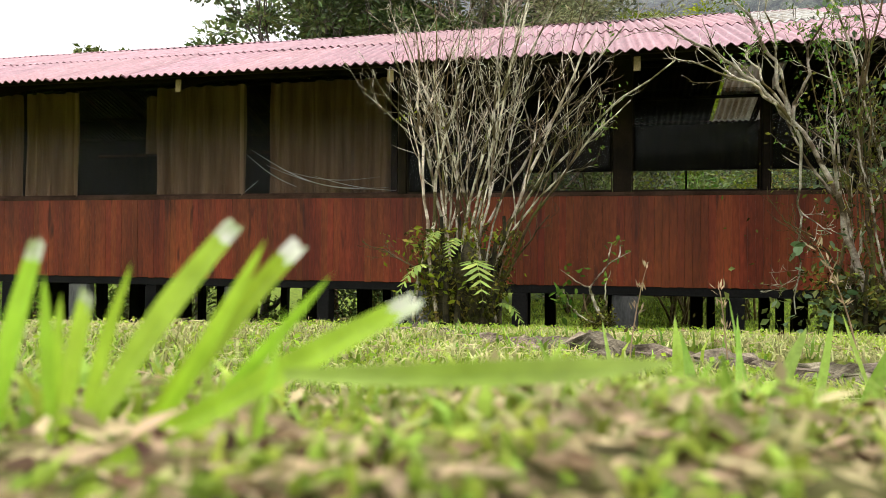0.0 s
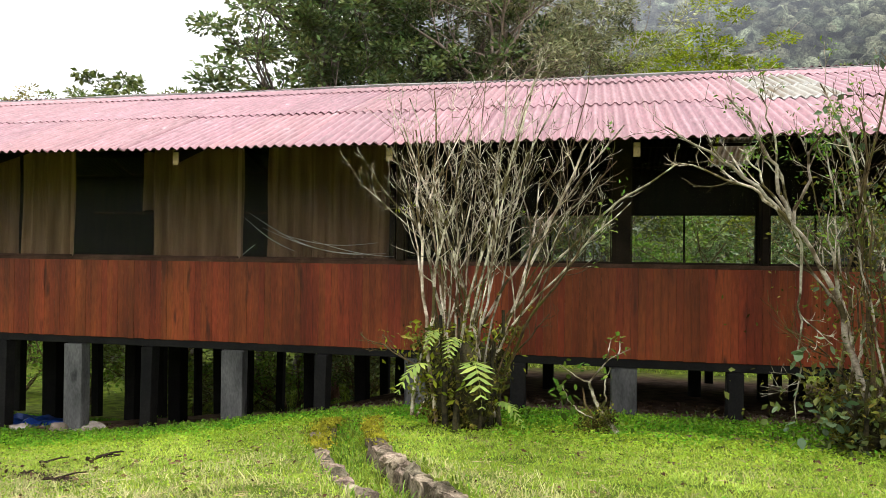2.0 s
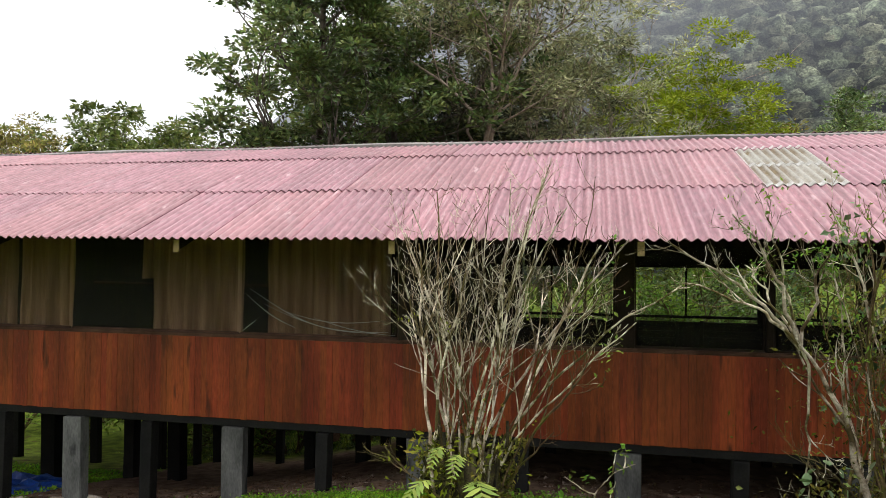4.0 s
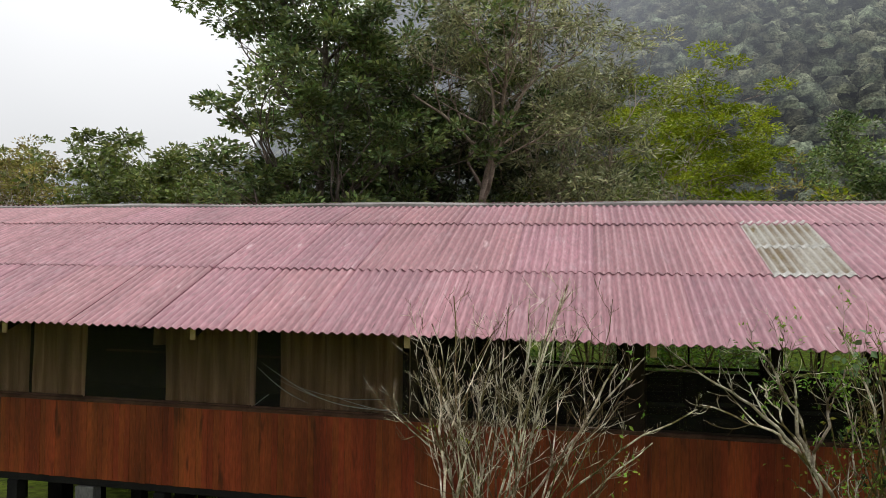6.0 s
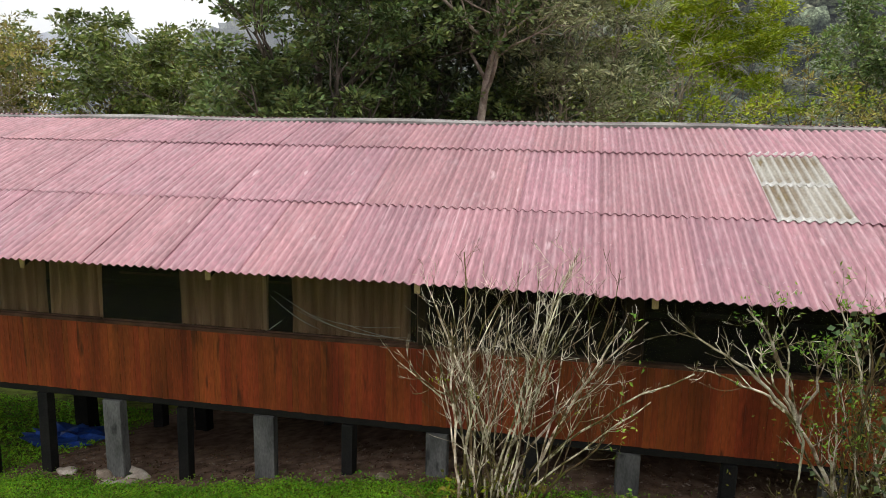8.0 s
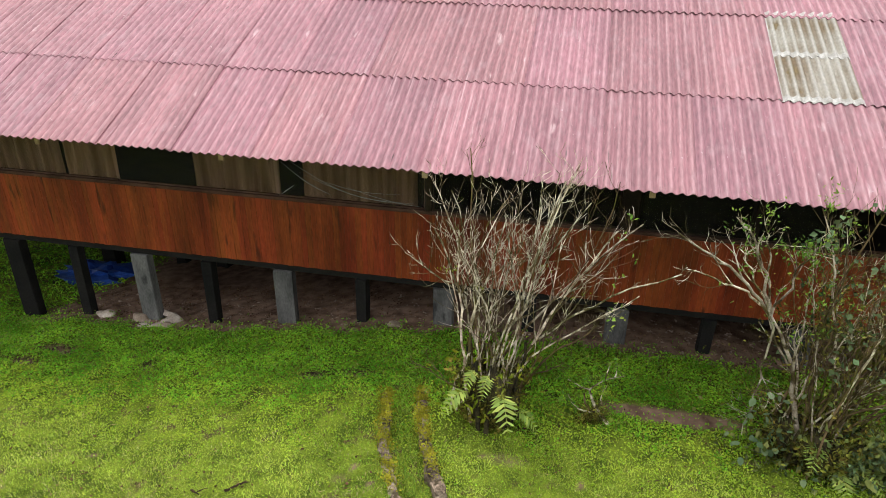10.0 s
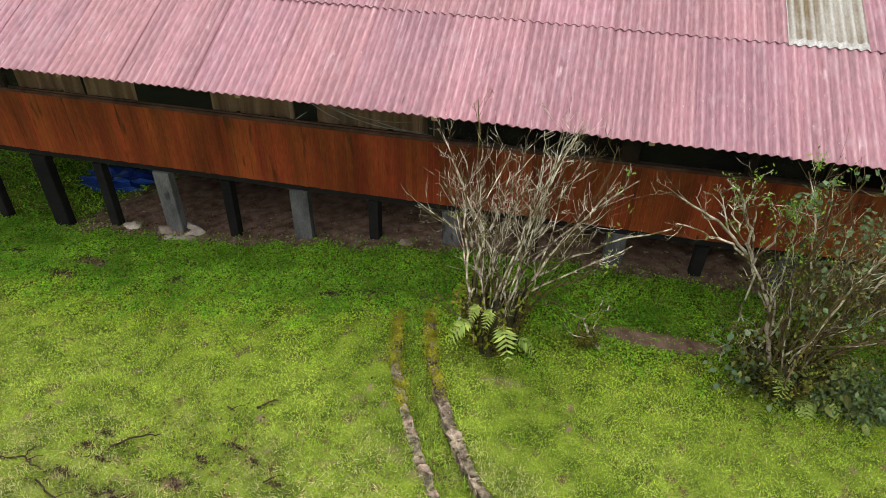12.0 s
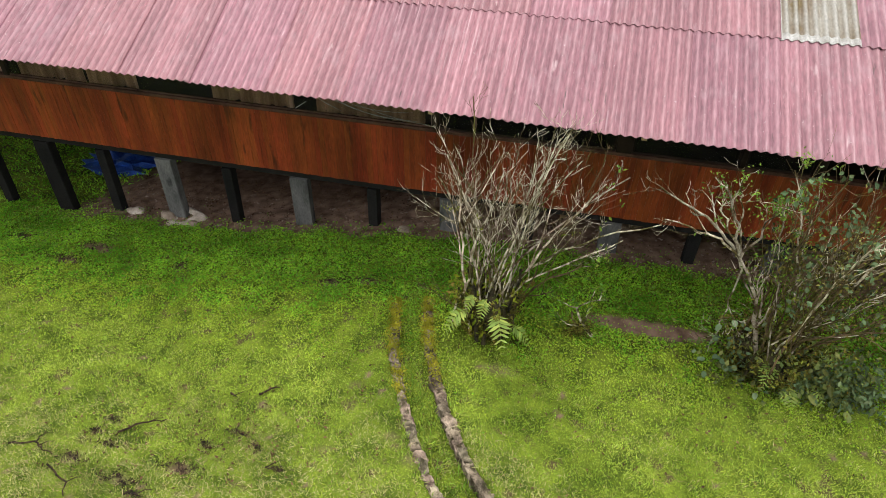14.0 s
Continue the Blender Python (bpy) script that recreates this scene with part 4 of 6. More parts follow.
tree("forest_tree", (-28.0, 30.0), 115, 12.6, 0.16, 0.22, 3.8, (3, 4, 11), 0.2, 60, 0.55, M["trunk"], M["leaf_mid"], "green tree at the clearing's edge")
tree("forest_tree", (-14.4, 24.0), 116, 10.6, 0.12, 0.2, 2.6, (3, 4, 13), 0.19, 100, 0.45, M["trunk"], M["leaf_mid"], "low green tree beside the tall group")
tree("olive_tree", (-18.9, 29.5), 120, 11.2, 0.13, 0.2, 3.2, (3, 4, 11), 0.2, 70, 0.5, M["trunk"], M["leaf_olive"], "dense olive tree behind the hedge")
tree("forest_tree", (-21.6, 29.0), 121, 11.4, 0.13, 0.2, 3.2, (3, 4, 11), 0.2, 75, 0.5, M["trunk"], M["leaf_mid"], "dense green tree behind the hedge")

for i, (x, y, w, h, lf, n, mt) in enumerate((
        (-16.6, 23.5, 2.6, 5.2, 0.17, 5200, "leaf_mid"), (-22.8, 22.0, 2.4, 4.8, 0.17, 4600, "leaf_olive"),
        (-7.3, 16.9, 1.1, 1.7, 0.12, 2600, "leaf_fresh"), (-5.4, 17.1, 1.0, 1.5, 0.12, 2200, "leaf_mid"), (-10.1, 16.9, 1.2, 1.8, 0.13, 2600, "leaf_fresh"),
        (-13.5, 17.0, 2.0, 2.9, 0.15, 4200, "leaf_fresh"), (-11.0, 17.2, 2.0, 3.0, 0.15, 4200, "leaf_mid"), (-8.8, 17.2, 1.4, 2.0, 0.14, 2600, "leaf_mid"),
        (-5.6, 18.8, 1.8, 2.6, 0.15, 3600, "leaf_dark"), (-4.7, 20.6, 1.6, 3.0, 0.16, 3600, "leaf_mid"), (-16.5, 17.8, 2.4, 3.4, 0.17, 5200, "leaf_fresh"),
        (0.2, 23.5, 2.4, 7.0, 0.17, 6500, "leaf_mid"), (2.5, 25.5, 2.8, 7.4, 0.17, 7500, "leaf_lime"), (5.2, 27.5, 2.8, 6.8, 0.17, 7000, "leaf_olive"),
        (8.5, 29.0, 2.8, 6.6, 0.17, 6500, "leaf_mid"), (11.5, 31.0, 2.8, 6.6, 0.17, 6500, "leaf_olive"), (13.2, 30.0, 2.2, 6.6, 0.17, 6000, "leaf_lime"),
        (2.3, 18.5, 1.3, 3.5, 0.15, 4200, "leaf_fresh"), (4.4, 20.2, 1.8, 3.6, 0.16, 4200, "leaf_dark"), (1.0, 20.8, 1.8, 3.4, 0.16, 4200, "leaf_dark"), (3.0, 22.4, 2.0, 4.2, 0.17, 4600, "leaf_dark"), (-20.0, 22.5, 2.4, 3.6, 0.18, 3800, "leaf_olive"), (-0.3, 20.4, 1.4, 2.4, 0.15, 2800, "leaf_dark"))):
    bush((x, y), 200 + i, w, h, lf, n, M[mt], {"leaf_fresh": "fresh green leafy bush behind the house", "leaf_mid": "mid-green leafy bush behind the house", "leaf_dark": "dark green bush under the trees", "leaf_lime": "yellow-green bush at the clearing's edge", "leaf_olive": "olive bush at the clearing's edge"}[mt])


# ---- wooded hillside ----
def hillside(name, x0, x1, y0, y1, top, seed, n, label, haze_near, haze_far):
    """A slope covered with tree crowns, each a rough dome of leaves, far off."""
    r = np.random.RandomState(seed)
    base = np.array([(math.cos(a) * math.cos(b), math.sin(a) * math.cos(b), math.sin(b)) for b in (-0.3, 0.25, 0.85) for a in np.arange(10) * math.pi / 5 + b] + [(0, 0, 1)])
    faces = [(k * 10 + i, k * 10 + (i + 1) % 10, k * 10 + 10 + (i + 1) % 10, k * 10 + 10 + i) for k in range(2) for i in range(10)]
    caps = [(20 + i, 20 + (i + 1) % 10, 30) for i in range(10)]
    u, w = r.uniform(0, 1, n), r.uniform(0, 1, n)
    u = np.where(r.uniform(0, 1, n) < (0.12 if y0 > 0 else 0.45), u * 0.45, 0.45 + 0.55 * u)
    x, y = x0 + (x1 - x0) * u, y0 + (y1 - y0) * w
    z = top(x, y)
    s = r.uniform(1.4, 4.0, n) * (1 + 0.3 * w)
    v = base[None] * np.stack([s, s, s * r.uniform(0.7, 1.3, n)], 1)[:, None, :] * (1 + r.normal(0, 0.13, (n, 31, 1)))
    v = v + np.stack([x, y, z], 1)[:, None, :]
    g = Geo()
    idx = np.arange(n)[:, None, None] * 31
    g.add(v.reshape(-1, 3), (np.array(faces)[None] + idx).reshape(-1, 4))
    g.f.append((np.array(caps)[None] + idx).reshape(-1, 3))
    nx, ny = 60, 40
    xs, ys = np.meshgrid(np.linspace(x0 - 20, x1 + 20, nx), np.linspace(y0 - 15, y1 + 20, ny), indexing="ij")
    i, j = np.meshgrid(np.arange(nx - 1), np.arange(ny - 1), indexing="ij")
    c = (i * ny + j).ravel()
    g.add(np.stack([xs, ys, top(xs, ys) - 1.0], -1).reshape(-1, 3), np.stack([c, c + ny, c + ny + 1, c + 1], -1))
    m = surface(name + "_canopy", (0.010, 0.014, 0.012), (0.150, 0.165, 0.105), 0.25, 1.6, 0.9, 0.95, 1.0, vary=0.62, island=True, spec=0.1)
    m.node_tree.nodes["Bump"].inputs["Distance"].default_value = 0.8
    nn, l = m.node_tree.nodes, m.node_tree.links
    body = nn["Material Output"].inputs["Surface"].links[0].from_socket
    # haze painted as bluish glow over the canopy, thicker uphill and to the left
    haze_glow, mixed, geo, cut = nn.new("ShaderNodeEmission"), nn.new("ShaderNodeMixShader"), nn.new("ShaderNodeNewGeometry"), nn.new("ShaderNodeSeparateXYZ")
    haze_glow.inputs["Color"].default_value, haze_glow.inputs["Strength"].default_value = (0.68, 0.715, 0.80, 1), 0.85
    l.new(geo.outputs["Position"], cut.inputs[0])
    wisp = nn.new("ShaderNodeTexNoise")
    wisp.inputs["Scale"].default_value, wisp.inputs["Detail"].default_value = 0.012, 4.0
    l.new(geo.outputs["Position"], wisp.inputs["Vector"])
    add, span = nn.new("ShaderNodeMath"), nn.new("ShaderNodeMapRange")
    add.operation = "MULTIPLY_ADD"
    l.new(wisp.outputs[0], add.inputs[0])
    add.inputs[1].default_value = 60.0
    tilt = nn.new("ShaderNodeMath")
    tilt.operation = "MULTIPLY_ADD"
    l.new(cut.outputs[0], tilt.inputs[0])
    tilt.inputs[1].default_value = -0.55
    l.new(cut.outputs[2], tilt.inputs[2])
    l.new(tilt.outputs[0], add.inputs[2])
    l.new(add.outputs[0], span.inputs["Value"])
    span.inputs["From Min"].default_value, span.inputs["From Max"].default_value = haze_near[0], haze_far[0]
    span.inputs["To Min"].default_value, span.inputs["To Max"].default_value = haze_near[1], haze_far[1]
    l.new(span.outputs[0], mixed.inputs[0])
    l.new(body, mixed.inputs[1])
    l.new(haze_glow.outputs[0], mixed.inputs[2])
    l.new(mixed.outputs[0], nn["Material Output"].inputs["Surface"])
    ob = part(name, g, m, smooth=True)
    tagged(ob, label, "hillside", kind="structure")


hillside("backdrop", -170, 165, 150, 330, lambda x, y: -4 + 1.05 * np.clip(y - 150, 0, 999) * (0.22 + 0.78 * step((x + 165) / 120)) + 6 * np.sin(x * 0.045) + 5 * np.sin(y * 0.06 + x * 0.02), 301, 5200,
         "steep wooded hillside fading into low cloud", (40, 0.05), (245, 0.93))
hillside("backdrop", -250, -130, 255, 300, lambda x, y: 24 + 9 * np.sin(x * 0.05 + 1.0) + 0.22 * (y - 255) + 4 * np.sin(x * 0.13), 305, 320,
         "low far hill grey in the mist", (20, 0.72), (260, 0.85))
# added out of view, to darken reflections and dim sky light on the wall
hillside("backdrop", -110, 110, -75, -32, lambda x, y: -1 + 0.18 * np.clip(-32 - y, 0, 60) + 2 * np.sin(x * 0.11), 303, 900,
         "unseen wooded bank added behind the lawn to dim reflections", (400, 0.0), (900, 0.1))


# ---- bare shrubs by the wall ----
def fern(parent, at, turn, length, seed, droop=0.5):
    """One frond: a bent rib with paired leaflets."""
    r = np.random.RandomState(seed)
    t = np.linspace(0, 1, 11)
    out = np.array([math.cos(turn), math.sin(turn), 0])
    pts = np.array(at) + out * (t * length)[:, None] * 0.85 + np.array([0, 0, 1.0]) * (length * (0.75 * t - (0.6 + droop) * t * t))[:, None]
    g = Geo()
    tube(g, pts, 0.005 * (1.1 - t), 4)
    side = np.array([-out[1], out[0], 0])
    d = np.gradient(pts, axis=0)
    for i in range(1, 11):
        size = length * 0.33 * math.sin(math.pi * (0.15 + 0.8 * t[i])) + 0.02
        for s in (-1, 1):
            axis = unit(side * s + unit(d[i]) * 0.35 - np.array([0, 0, 0.25]) + r.normal(0, 0.06, 3))
            wid = unit(d[i]) * size * 0.14
            p = pts[i]
            q = p + axis * size * 0.5
            g.add([p - wid * 0.6, q - wid, p + axis * size, q + wid, p + wid * 0.6], [(0, 1, 2, 3)])
            g.f.append(np.array([[0, 3, 4]]) + g.n - 5)
    part("fern_frond", g, M["fern"], parent, "light green fern frond")


def bare_shrub(at, label, seed, stems, crown, targets, leaf_sets, moss, heap, pale=0.8, name="bare_shrub"):
    """Many thin stems from one stool. crown: where the stems end (middle and half width in x, half depth, lowest and highest).
    targets: the ends of chosen stems, their radius and bow, and where they fork off if not at the stool."""
    r = np.random.RandomState(seed)
    base = np.array([at[0], at[1], float(lie(*at)) - 0.04])
    top = thing(name, tuple(base), label, "shrub", "shrubs in front of the house")
    all_tips, low_wood = [], []
    for k in range(stems + len(targets)):
        wood, tips = [], []
        a0 = base + np.array([r.normal(0, 0.17), r.normal(0, 0.13), 0.15])
        if k < len(targets):
            goal, rad, bow = np.array(targets[k][:3]), targets[k][3], targets[k][4]
            if len(targets[k]) > 5:
                a0 = np.array(targets[k][5:8])
        else:
            a = r.uniform(0, 2 * math.pi)
            q = math.sqrt(r.uniform(0.02, 1))
            goal = np.array([crown[0] + math.cos(a) * q * crown[1], base[1] + math.sin(a) * q * crown[2], r.uniform(crown[3], crown[4])])
            rad, bow = r.uniform(0.0075, 0.0145), r.uniform(-0.05, 0.22)
        n = 13
        t = np.linspace(0, 1, n)[:, None]
        rise = np.array([a0[0] * 0.6 + goal[0] * 0.4, a0[1] * 0.6 + goal[1] * 0.4, a0[2] + (goal[2] - a0[2]) * (0.5 + bow)])
        pts = (1 - t) ** 2 * a0 + 2 * t * (1 - t) * rise + t * t * goal
        stray = np.cumsum(r.normal(0, 0.021, (n, 3)), axis=0)
        pts += (stray - stray[0] * (1 - t) - stray[-1] * t) * np.array([1, 1, 0.6])
        radii = rad * np.linspace(1.15, 0.42, n)
        wood.append((pts, radii, 2))
        if a0[2] < base[2] + 0.3:
            low_wood.append(pts[:6])
        length = np.linalg.norm(np.diff(pts, axis=0), axis=1).sum()

        def side_shoot(low, high, ang, size, thin, kids, depth):
            f = r.uniform(low, high)
            j = min(int(f * (n - 1)), n - 2)
            p = pts[j] + (pts[j + 1] - pts[j]) * (f * (n - 1) - j)
            along = unit(pts[j + 1] - pts[j])
            off = unit(np.cross(along, r.normal(size=3)))
            grow(r, p, along * math.cos(ang) + off * math.sin(ang), size, max(radii[j] * thin, 0.0028), depth, kids, wood, tips, 0.10, 0.08, (0.4, 1.0), (0.25, 0.5), 0.35)

        for _ in range(r.randint(1, 3)):  # forks as long as the stem's rest
            side_shoot(0.3, 0.65, r.uniform(0.3, 0.65), length * r.uniform(0.25, 0.45), 0.7, (3, 4), 2 if r.uniform() < 0.5 else 1)
        for _ in range(int(4 + length * 2.4)):  # short twigs, most of them near the end
            side_shoot(0.35 + 0.3 * r.uniform(), 0.99, r.uniform(0.4, 1.1), r.uniform(0.10, 0.40), 0.42, (3,), 1)
        g = Geo()
        for p, q, depth in wood:
            tube(g, p, np.maximum(q, 0.0021), 6 if depth == 2 else 3)
        part("stem", g, M["bark"] if r.uniform() < pale or k < 8 else M["twig"], top, smooth=True)
        all_tips += tips
    tips = np.array(all_tips)
    for mat_key, count, size, pick, text, ratio in leaf_sets:
        ok = tips[pick(tips)]
        if len(ok) == 0:
            continue
        spots = ok[r.randint(0, len(ok), max(3, count // 5))]
        at_l = np.repeat(spots, 5, axis=0)[:count] + r.normal(0, size * 0.7, (min(count, len(spots) * 5), 3))
        g = Geo()
        leaves(g, at_l, r.normal(0, 0.7, (len(at_l), 3)) - np.array([0, 0, 0.35]), size * r.uniform(0.6, 1.2, len(at_l)), ratio, r)
        part("leaves", g, M[mat_key], top, text)
    # moss, roots and humus heaped round the stool: a dark core and loose tufts on it
    wide, high = heap
    g = Geo()
    n = 26
    ang = np.linspace(0, 2 * np.pi, n, endpoint=False)
    rows = np.linspace(0, 1, 9)
    v = []
    for f in rows:
        rad = wide * (0.44 + 0.38 * f) * (1 if f < 0.8 else 1 - (f - 0.8) * 3.6)
        rib = 1 + 0.14 * np.sin(ang * 4 + f * 2 + seed) + 0.10 * np.sin(ang * 7 - f * 3) + r.normal(0, 0.07, n)
        v += [(base[0] + math.cos(t) * rad * q, base[1] + math.sin(t) * rad * q, base[2] + f * high * (1 + 0.18 * math.sin(t * 3 + seed))) for t, q in zip(ang, rib)]
    g.add(v, [(k * n + i, k * n + (i + 1) % n, (k + 1) * n + (i + 1) % n, (k + 1) * n + i) for k in range(8) for i in range(n)])
    for k in range(16):
        a = k * 2.4 + r.uniform(-0.3, 0.3)
        w0, w1 = wide * r.uniform(0.5, 0.72), wide * r.uniform(0.6, 1.0)
        q = np.linspace(0, 1, 7)
        bent = np.stack([base[0] + math.cos(a) * (w0 + (w1 - w0) * q * q), base[1] + math.sin(a) * (w0 + (w1 - w0) * q * q), base[2] + q * high * r.uniform(1.0, 1.5)], 1) + r.normal(0, 0.012, (7, 3))
        tube(g, bent, r.uniform(0.014, 0.026) * np.linspace(1.3, 0.6, 7), 6)
    part("stool", g, M["stool"], top, "dark mossy rootstock", smooth=True)
    g = Geo()
    count = moss
    f = r.uniform(0, 1, count) ** 1.25
    t = r.uniform(0, 2 * np.pi, count)
    rad = wide * (0.50 + 0.56 * f) * r.uniform(0.75, 1.12, count) * (1 + 0.14 * np.sin(t * 4 + f * 2 + seed))
    lumpy = speck(t * 0.5, f * 1.1, seed, 0.5) > -0.45 + 0.45 * f
    spot = np.stack([base[0] + np.cos(t) * rad, base[1] + np.sin(t) * rad, base[2] + f * high * 1.3], 1)[lumpy] + r.normal(0, 0.02, (lumpy.sum(), 3))
    leaves(g, spot, r.normal(0, 0.7, (len(spot), 3)) + np.array([0, 0, -0.2]), r.uniform(0.02, 0.07, len(spot)), 0.5, r)
    tagged(part("moss_clump", g, M["moss_leaf"], top, "dark moss and litter round the stems"), kind="stuff")
    # tufts of moss climbing the stems
    g = Geo()
    low_wood = np.array(low_wood)
    count = moss // 2
    pick, f = r.randint(0, len(low_wood), count), r.uniform(0, 1, count) ** 1.3 * 3.9
    k = f.astype(int)
    spot = low_wood[pick, k] + (low_wood[pick, k + 1] - low_wood[pick, k]) * (f - k)[:, None] + r.normal(0, 0.014, (count, 3))
    leaves(g, spot, r.normal(0, 0.7, (count, 3)), r.uniform(0.012, 0.035, count), 0.5, r)
    tagged(part("stem_moss", g, M["moss_leaf"], top), kind="stuff")
    return top, base


M["stool"] = surface("mossy_rootstock", (0.012, 0.010, 0.006), (0.06, 0.05, 0.022), 9, 60, 0.5, 0.95, 0.9, third=(0.07, 0.075, 0.012), third_at=0.58, third_scale=7)
M["moss_leaf"] = leaf_stuff("moss_and_litter", (0.03, 0.031, 0.007), (0.20, 0.19, 0.03), vary=0.7, glow=0.15, rough=0.9, scale=6)

shrub_a, foot_a = bare_shrub((-0.83, 6.44), "bare grey lichen-covered shrub with a mossy foot and ferns", 401, 15, (-0.42, 1.15, 0.6, 1.4, 2.42),
    [(0.92, 6.17, 1.58, 0.015, 0.16), (0.58, 6.2, 1.28, 0.012, 0.2), (-1.45, 6.2, 1.78, 0.016, 0.1), (-1.38, 6.3, 2.0, 0.015, 0.12), (-1.2, 6.1, 1.9, 0.016, 0.05), (0.3, 6.3, 1.9, 0.018, 0.08), (0.53, 6.4, 1.95, 0.016, 0.05),
     (-0.17, 6.2, 2.45, 0.014, 0.05), (0.02, 6.2, 2.2, 0.014, 0.05), (-1.72, 6.25, 0.12, 0.009, 0.28), (-0.75, 6.2, 1.95, 0.017, 0.0), (0.2, 6.1, 0.95, 0.016, 0.0), (-0.1, 6.2, 2.62, 0.008, 0.0), (-0.6, 6.1, 2.4, 0.008, 0.0), (0.25, 6.15, 2.45, 0.008, 0.0)],
    [("leaf_fresh", 45, 0.055, lambda p: p[:, 0] > 0.3, "a few fresh green leaves", 0.5), ("leaf_lime", 70, 0.04, lambda p: p[:, 2] < 1.3, "small yellow-green leaves", 0.5)], 6000, (0.44, 0.74), 0.68)
for i, (dx, dy, dz, turn, ln) in enumerate(((0.12, -0.32, 0.66, -1.15, 0.45), (-0.22, -0.30, 0.62, -2.4, 0.40), (0.0, -0.28, 0.86, -1.75, 0.26), (-0.14, -0.3, 0.92, -2.0, 0.24), (0.3, -0.15, 0.3, -0.3, 0.34))):
    fern(shrub_a, foot_a + np.array([dx, dy, dz]), turn, ln, 500 + i, 0.75)
r = np.random.RandomState(77)
g = Geo()
spot = foot_a + np.stack([r.normal(-0.1, 0.24, 190), -0.2 + r.normal(0, 0.14, 190), r.uniform(0.35, 1.0, 190)], 1)
leaves(g, spot, r.normal(0, 0.6, (190, 3)) - np.array([0, 0.3, 0.1]), r.uniform(0.04, 0.11, 190), 0.4, r)
part("leaves", g, M["leaf_lime"], shrub_a, "yellow-green leaves near the foot")

FORK = (1.86, 6.42, 1.08)  # of the leaning stem
shrub_b, foot_b = bare_shrub((2.58, 6.55), "tangled half-bare shrub overgrown with a vine", 402, 34, (3.05, 1.0, 0.6, 0.7, 2.25),
    [(1.84, 6.41, 1.12, 0.030, 0.08), (0.85, 6.35, 1.92, 0.017, 0.1, *FORK), (0.95, 6.25, 1.60, 0.014, 0.15, *FORK), (1.32, 6.3, 2.15, 0.016, 0.1, *FORK), (1.55, 6.2, 2.12, 0.012, 0.0, *FORK),
     (1.45, 6.5, 1.75, 0.012, 0.1, *FORK), (2.05, 6.3, 1.93, 0.013, 0.05, *FORK), (1.90, 6.48, -0.45, 0.011, 0.0, *FORK), (2.25, 6.2, 2.0, 0.015, 0.05), (2.05, 6.45, 2.25, 0.014, 0.05), (2.5, 6.3, 2.3, 0.015, 0.1),
     (1.75, 6.25, 0.30, 0.009, 0.4), (2.75, 6.0, 1.3, 0.014, 0.2), (3.5, 6.3, 2.1, 0.016, 0.2), (3.6, 5.9, 0.9, 0.014, 0.2), (2.3, 6.1, 1.2, 0.013, 0.0)],
    [("leaf_vine", 480, 0.075, lambda p: (p[:, 0] > 2.0) & (p[:, 2] > 0.4), "dull grey-green vine leaves", 0.75), ("leaf_fresh", 320, 0.05, lambda p: (p[:, 0] < 2.6) & (p[:, 2] > 1.0), "fresh light green leaves", 0.4),
     ("leaf_fresh", 520, 0.045, lambda p: (p[:, 0] > 1.35) & (p[:, 0] < 2.3) & (p[:, 2] > 0.9), "bright light green leaves", 0.45),
     ("leaf_olive", 450, 0.045, lambda p: p[:, 0] > 2.3, "small olive leaves", 0.45)], 7000, (0.52, 0.5), 0.25)
g = Geo()
n = 1900
spot = foot_b + np.stack([r.normal(0.25, 0.42, n), r.normal(-0.05, 0.2, n), np.abs(r.normal(0, 0.30, n)) + 0.05], 1)
leaves(g, spot, r.normal(0, 0.7, (n, 3)), r.uniform(0.04, 0.10, n), 0.6, r)
part("leaves", g, M["leaf_mid"], shrub_b, "dark green leaves at the foot")
g = Geo()
n = 4200
spot = foot_b + np.stack([r.normal(0.4, 0.5, n), r.normal(0.05, 0.30, n), r.uniform(0.15, 2.3, n)], 1)
leaves(g, spot, r.normal(0, 0.7, (n, 3)), r.uniform(0.025, 0.06, n), 0.5, r)
part("leaves", g, M["moss_leaf"], shrub_b, "small dark leaves and moss inside the tangle")
g = Geo()
n = 46
spot = np.array([2.0, 6.3, foot_b[2]]) + np.stack([r.normal(0, 0.20, n), r.normal(0, 0.12, n), r.uniform(0.2, 1.0, n)], 1)
round_leaves(g, spot, r.normal(0, 0.5, (n, 3)) - np.array([0, 0.3, 0.35]), r.uniform(0.06, 0.115, n), 0.72, r)
part("leaves", g, M["leaf_round"], shrub_b, "large dull grey-green round leaves")
g = Geo()
n = 90
spot = foot_b + np.stack([r.normal(0.75, 0.22, n), r.normal(-0.3, 0.12, n), np.abs(r.normal(0.1, 0.22, n)) + 0.05], 1)
round_leaves(g, spot, r.normal(0, 0.5, (n, 3)) - np.array([0, 0.4, 0.2]), r.uniform(0.08, 0.16, n), 0.6, r)
part("leaves", g, M["leaf_mid"], shrub_b, "broad green leaves at the foot")
g = Geo()
n = 1900
spot = foot_b + np.stack([r.normal(0.75, 0.38, n), r.normal(-0.22, 0.16, n), np.abs(r.normal(0, 0.26, n)) + 0.04], 1)
leaves(g, spot, r.normal(0, 0.7, (n, 3)) - np.array([0, 0.2, 0]), r.uniform(0.04, 0.10, n), 0.45, r)
part("leaves", g, M["leaf_vine"], shrub_b, "dense dark leaves at the foot")
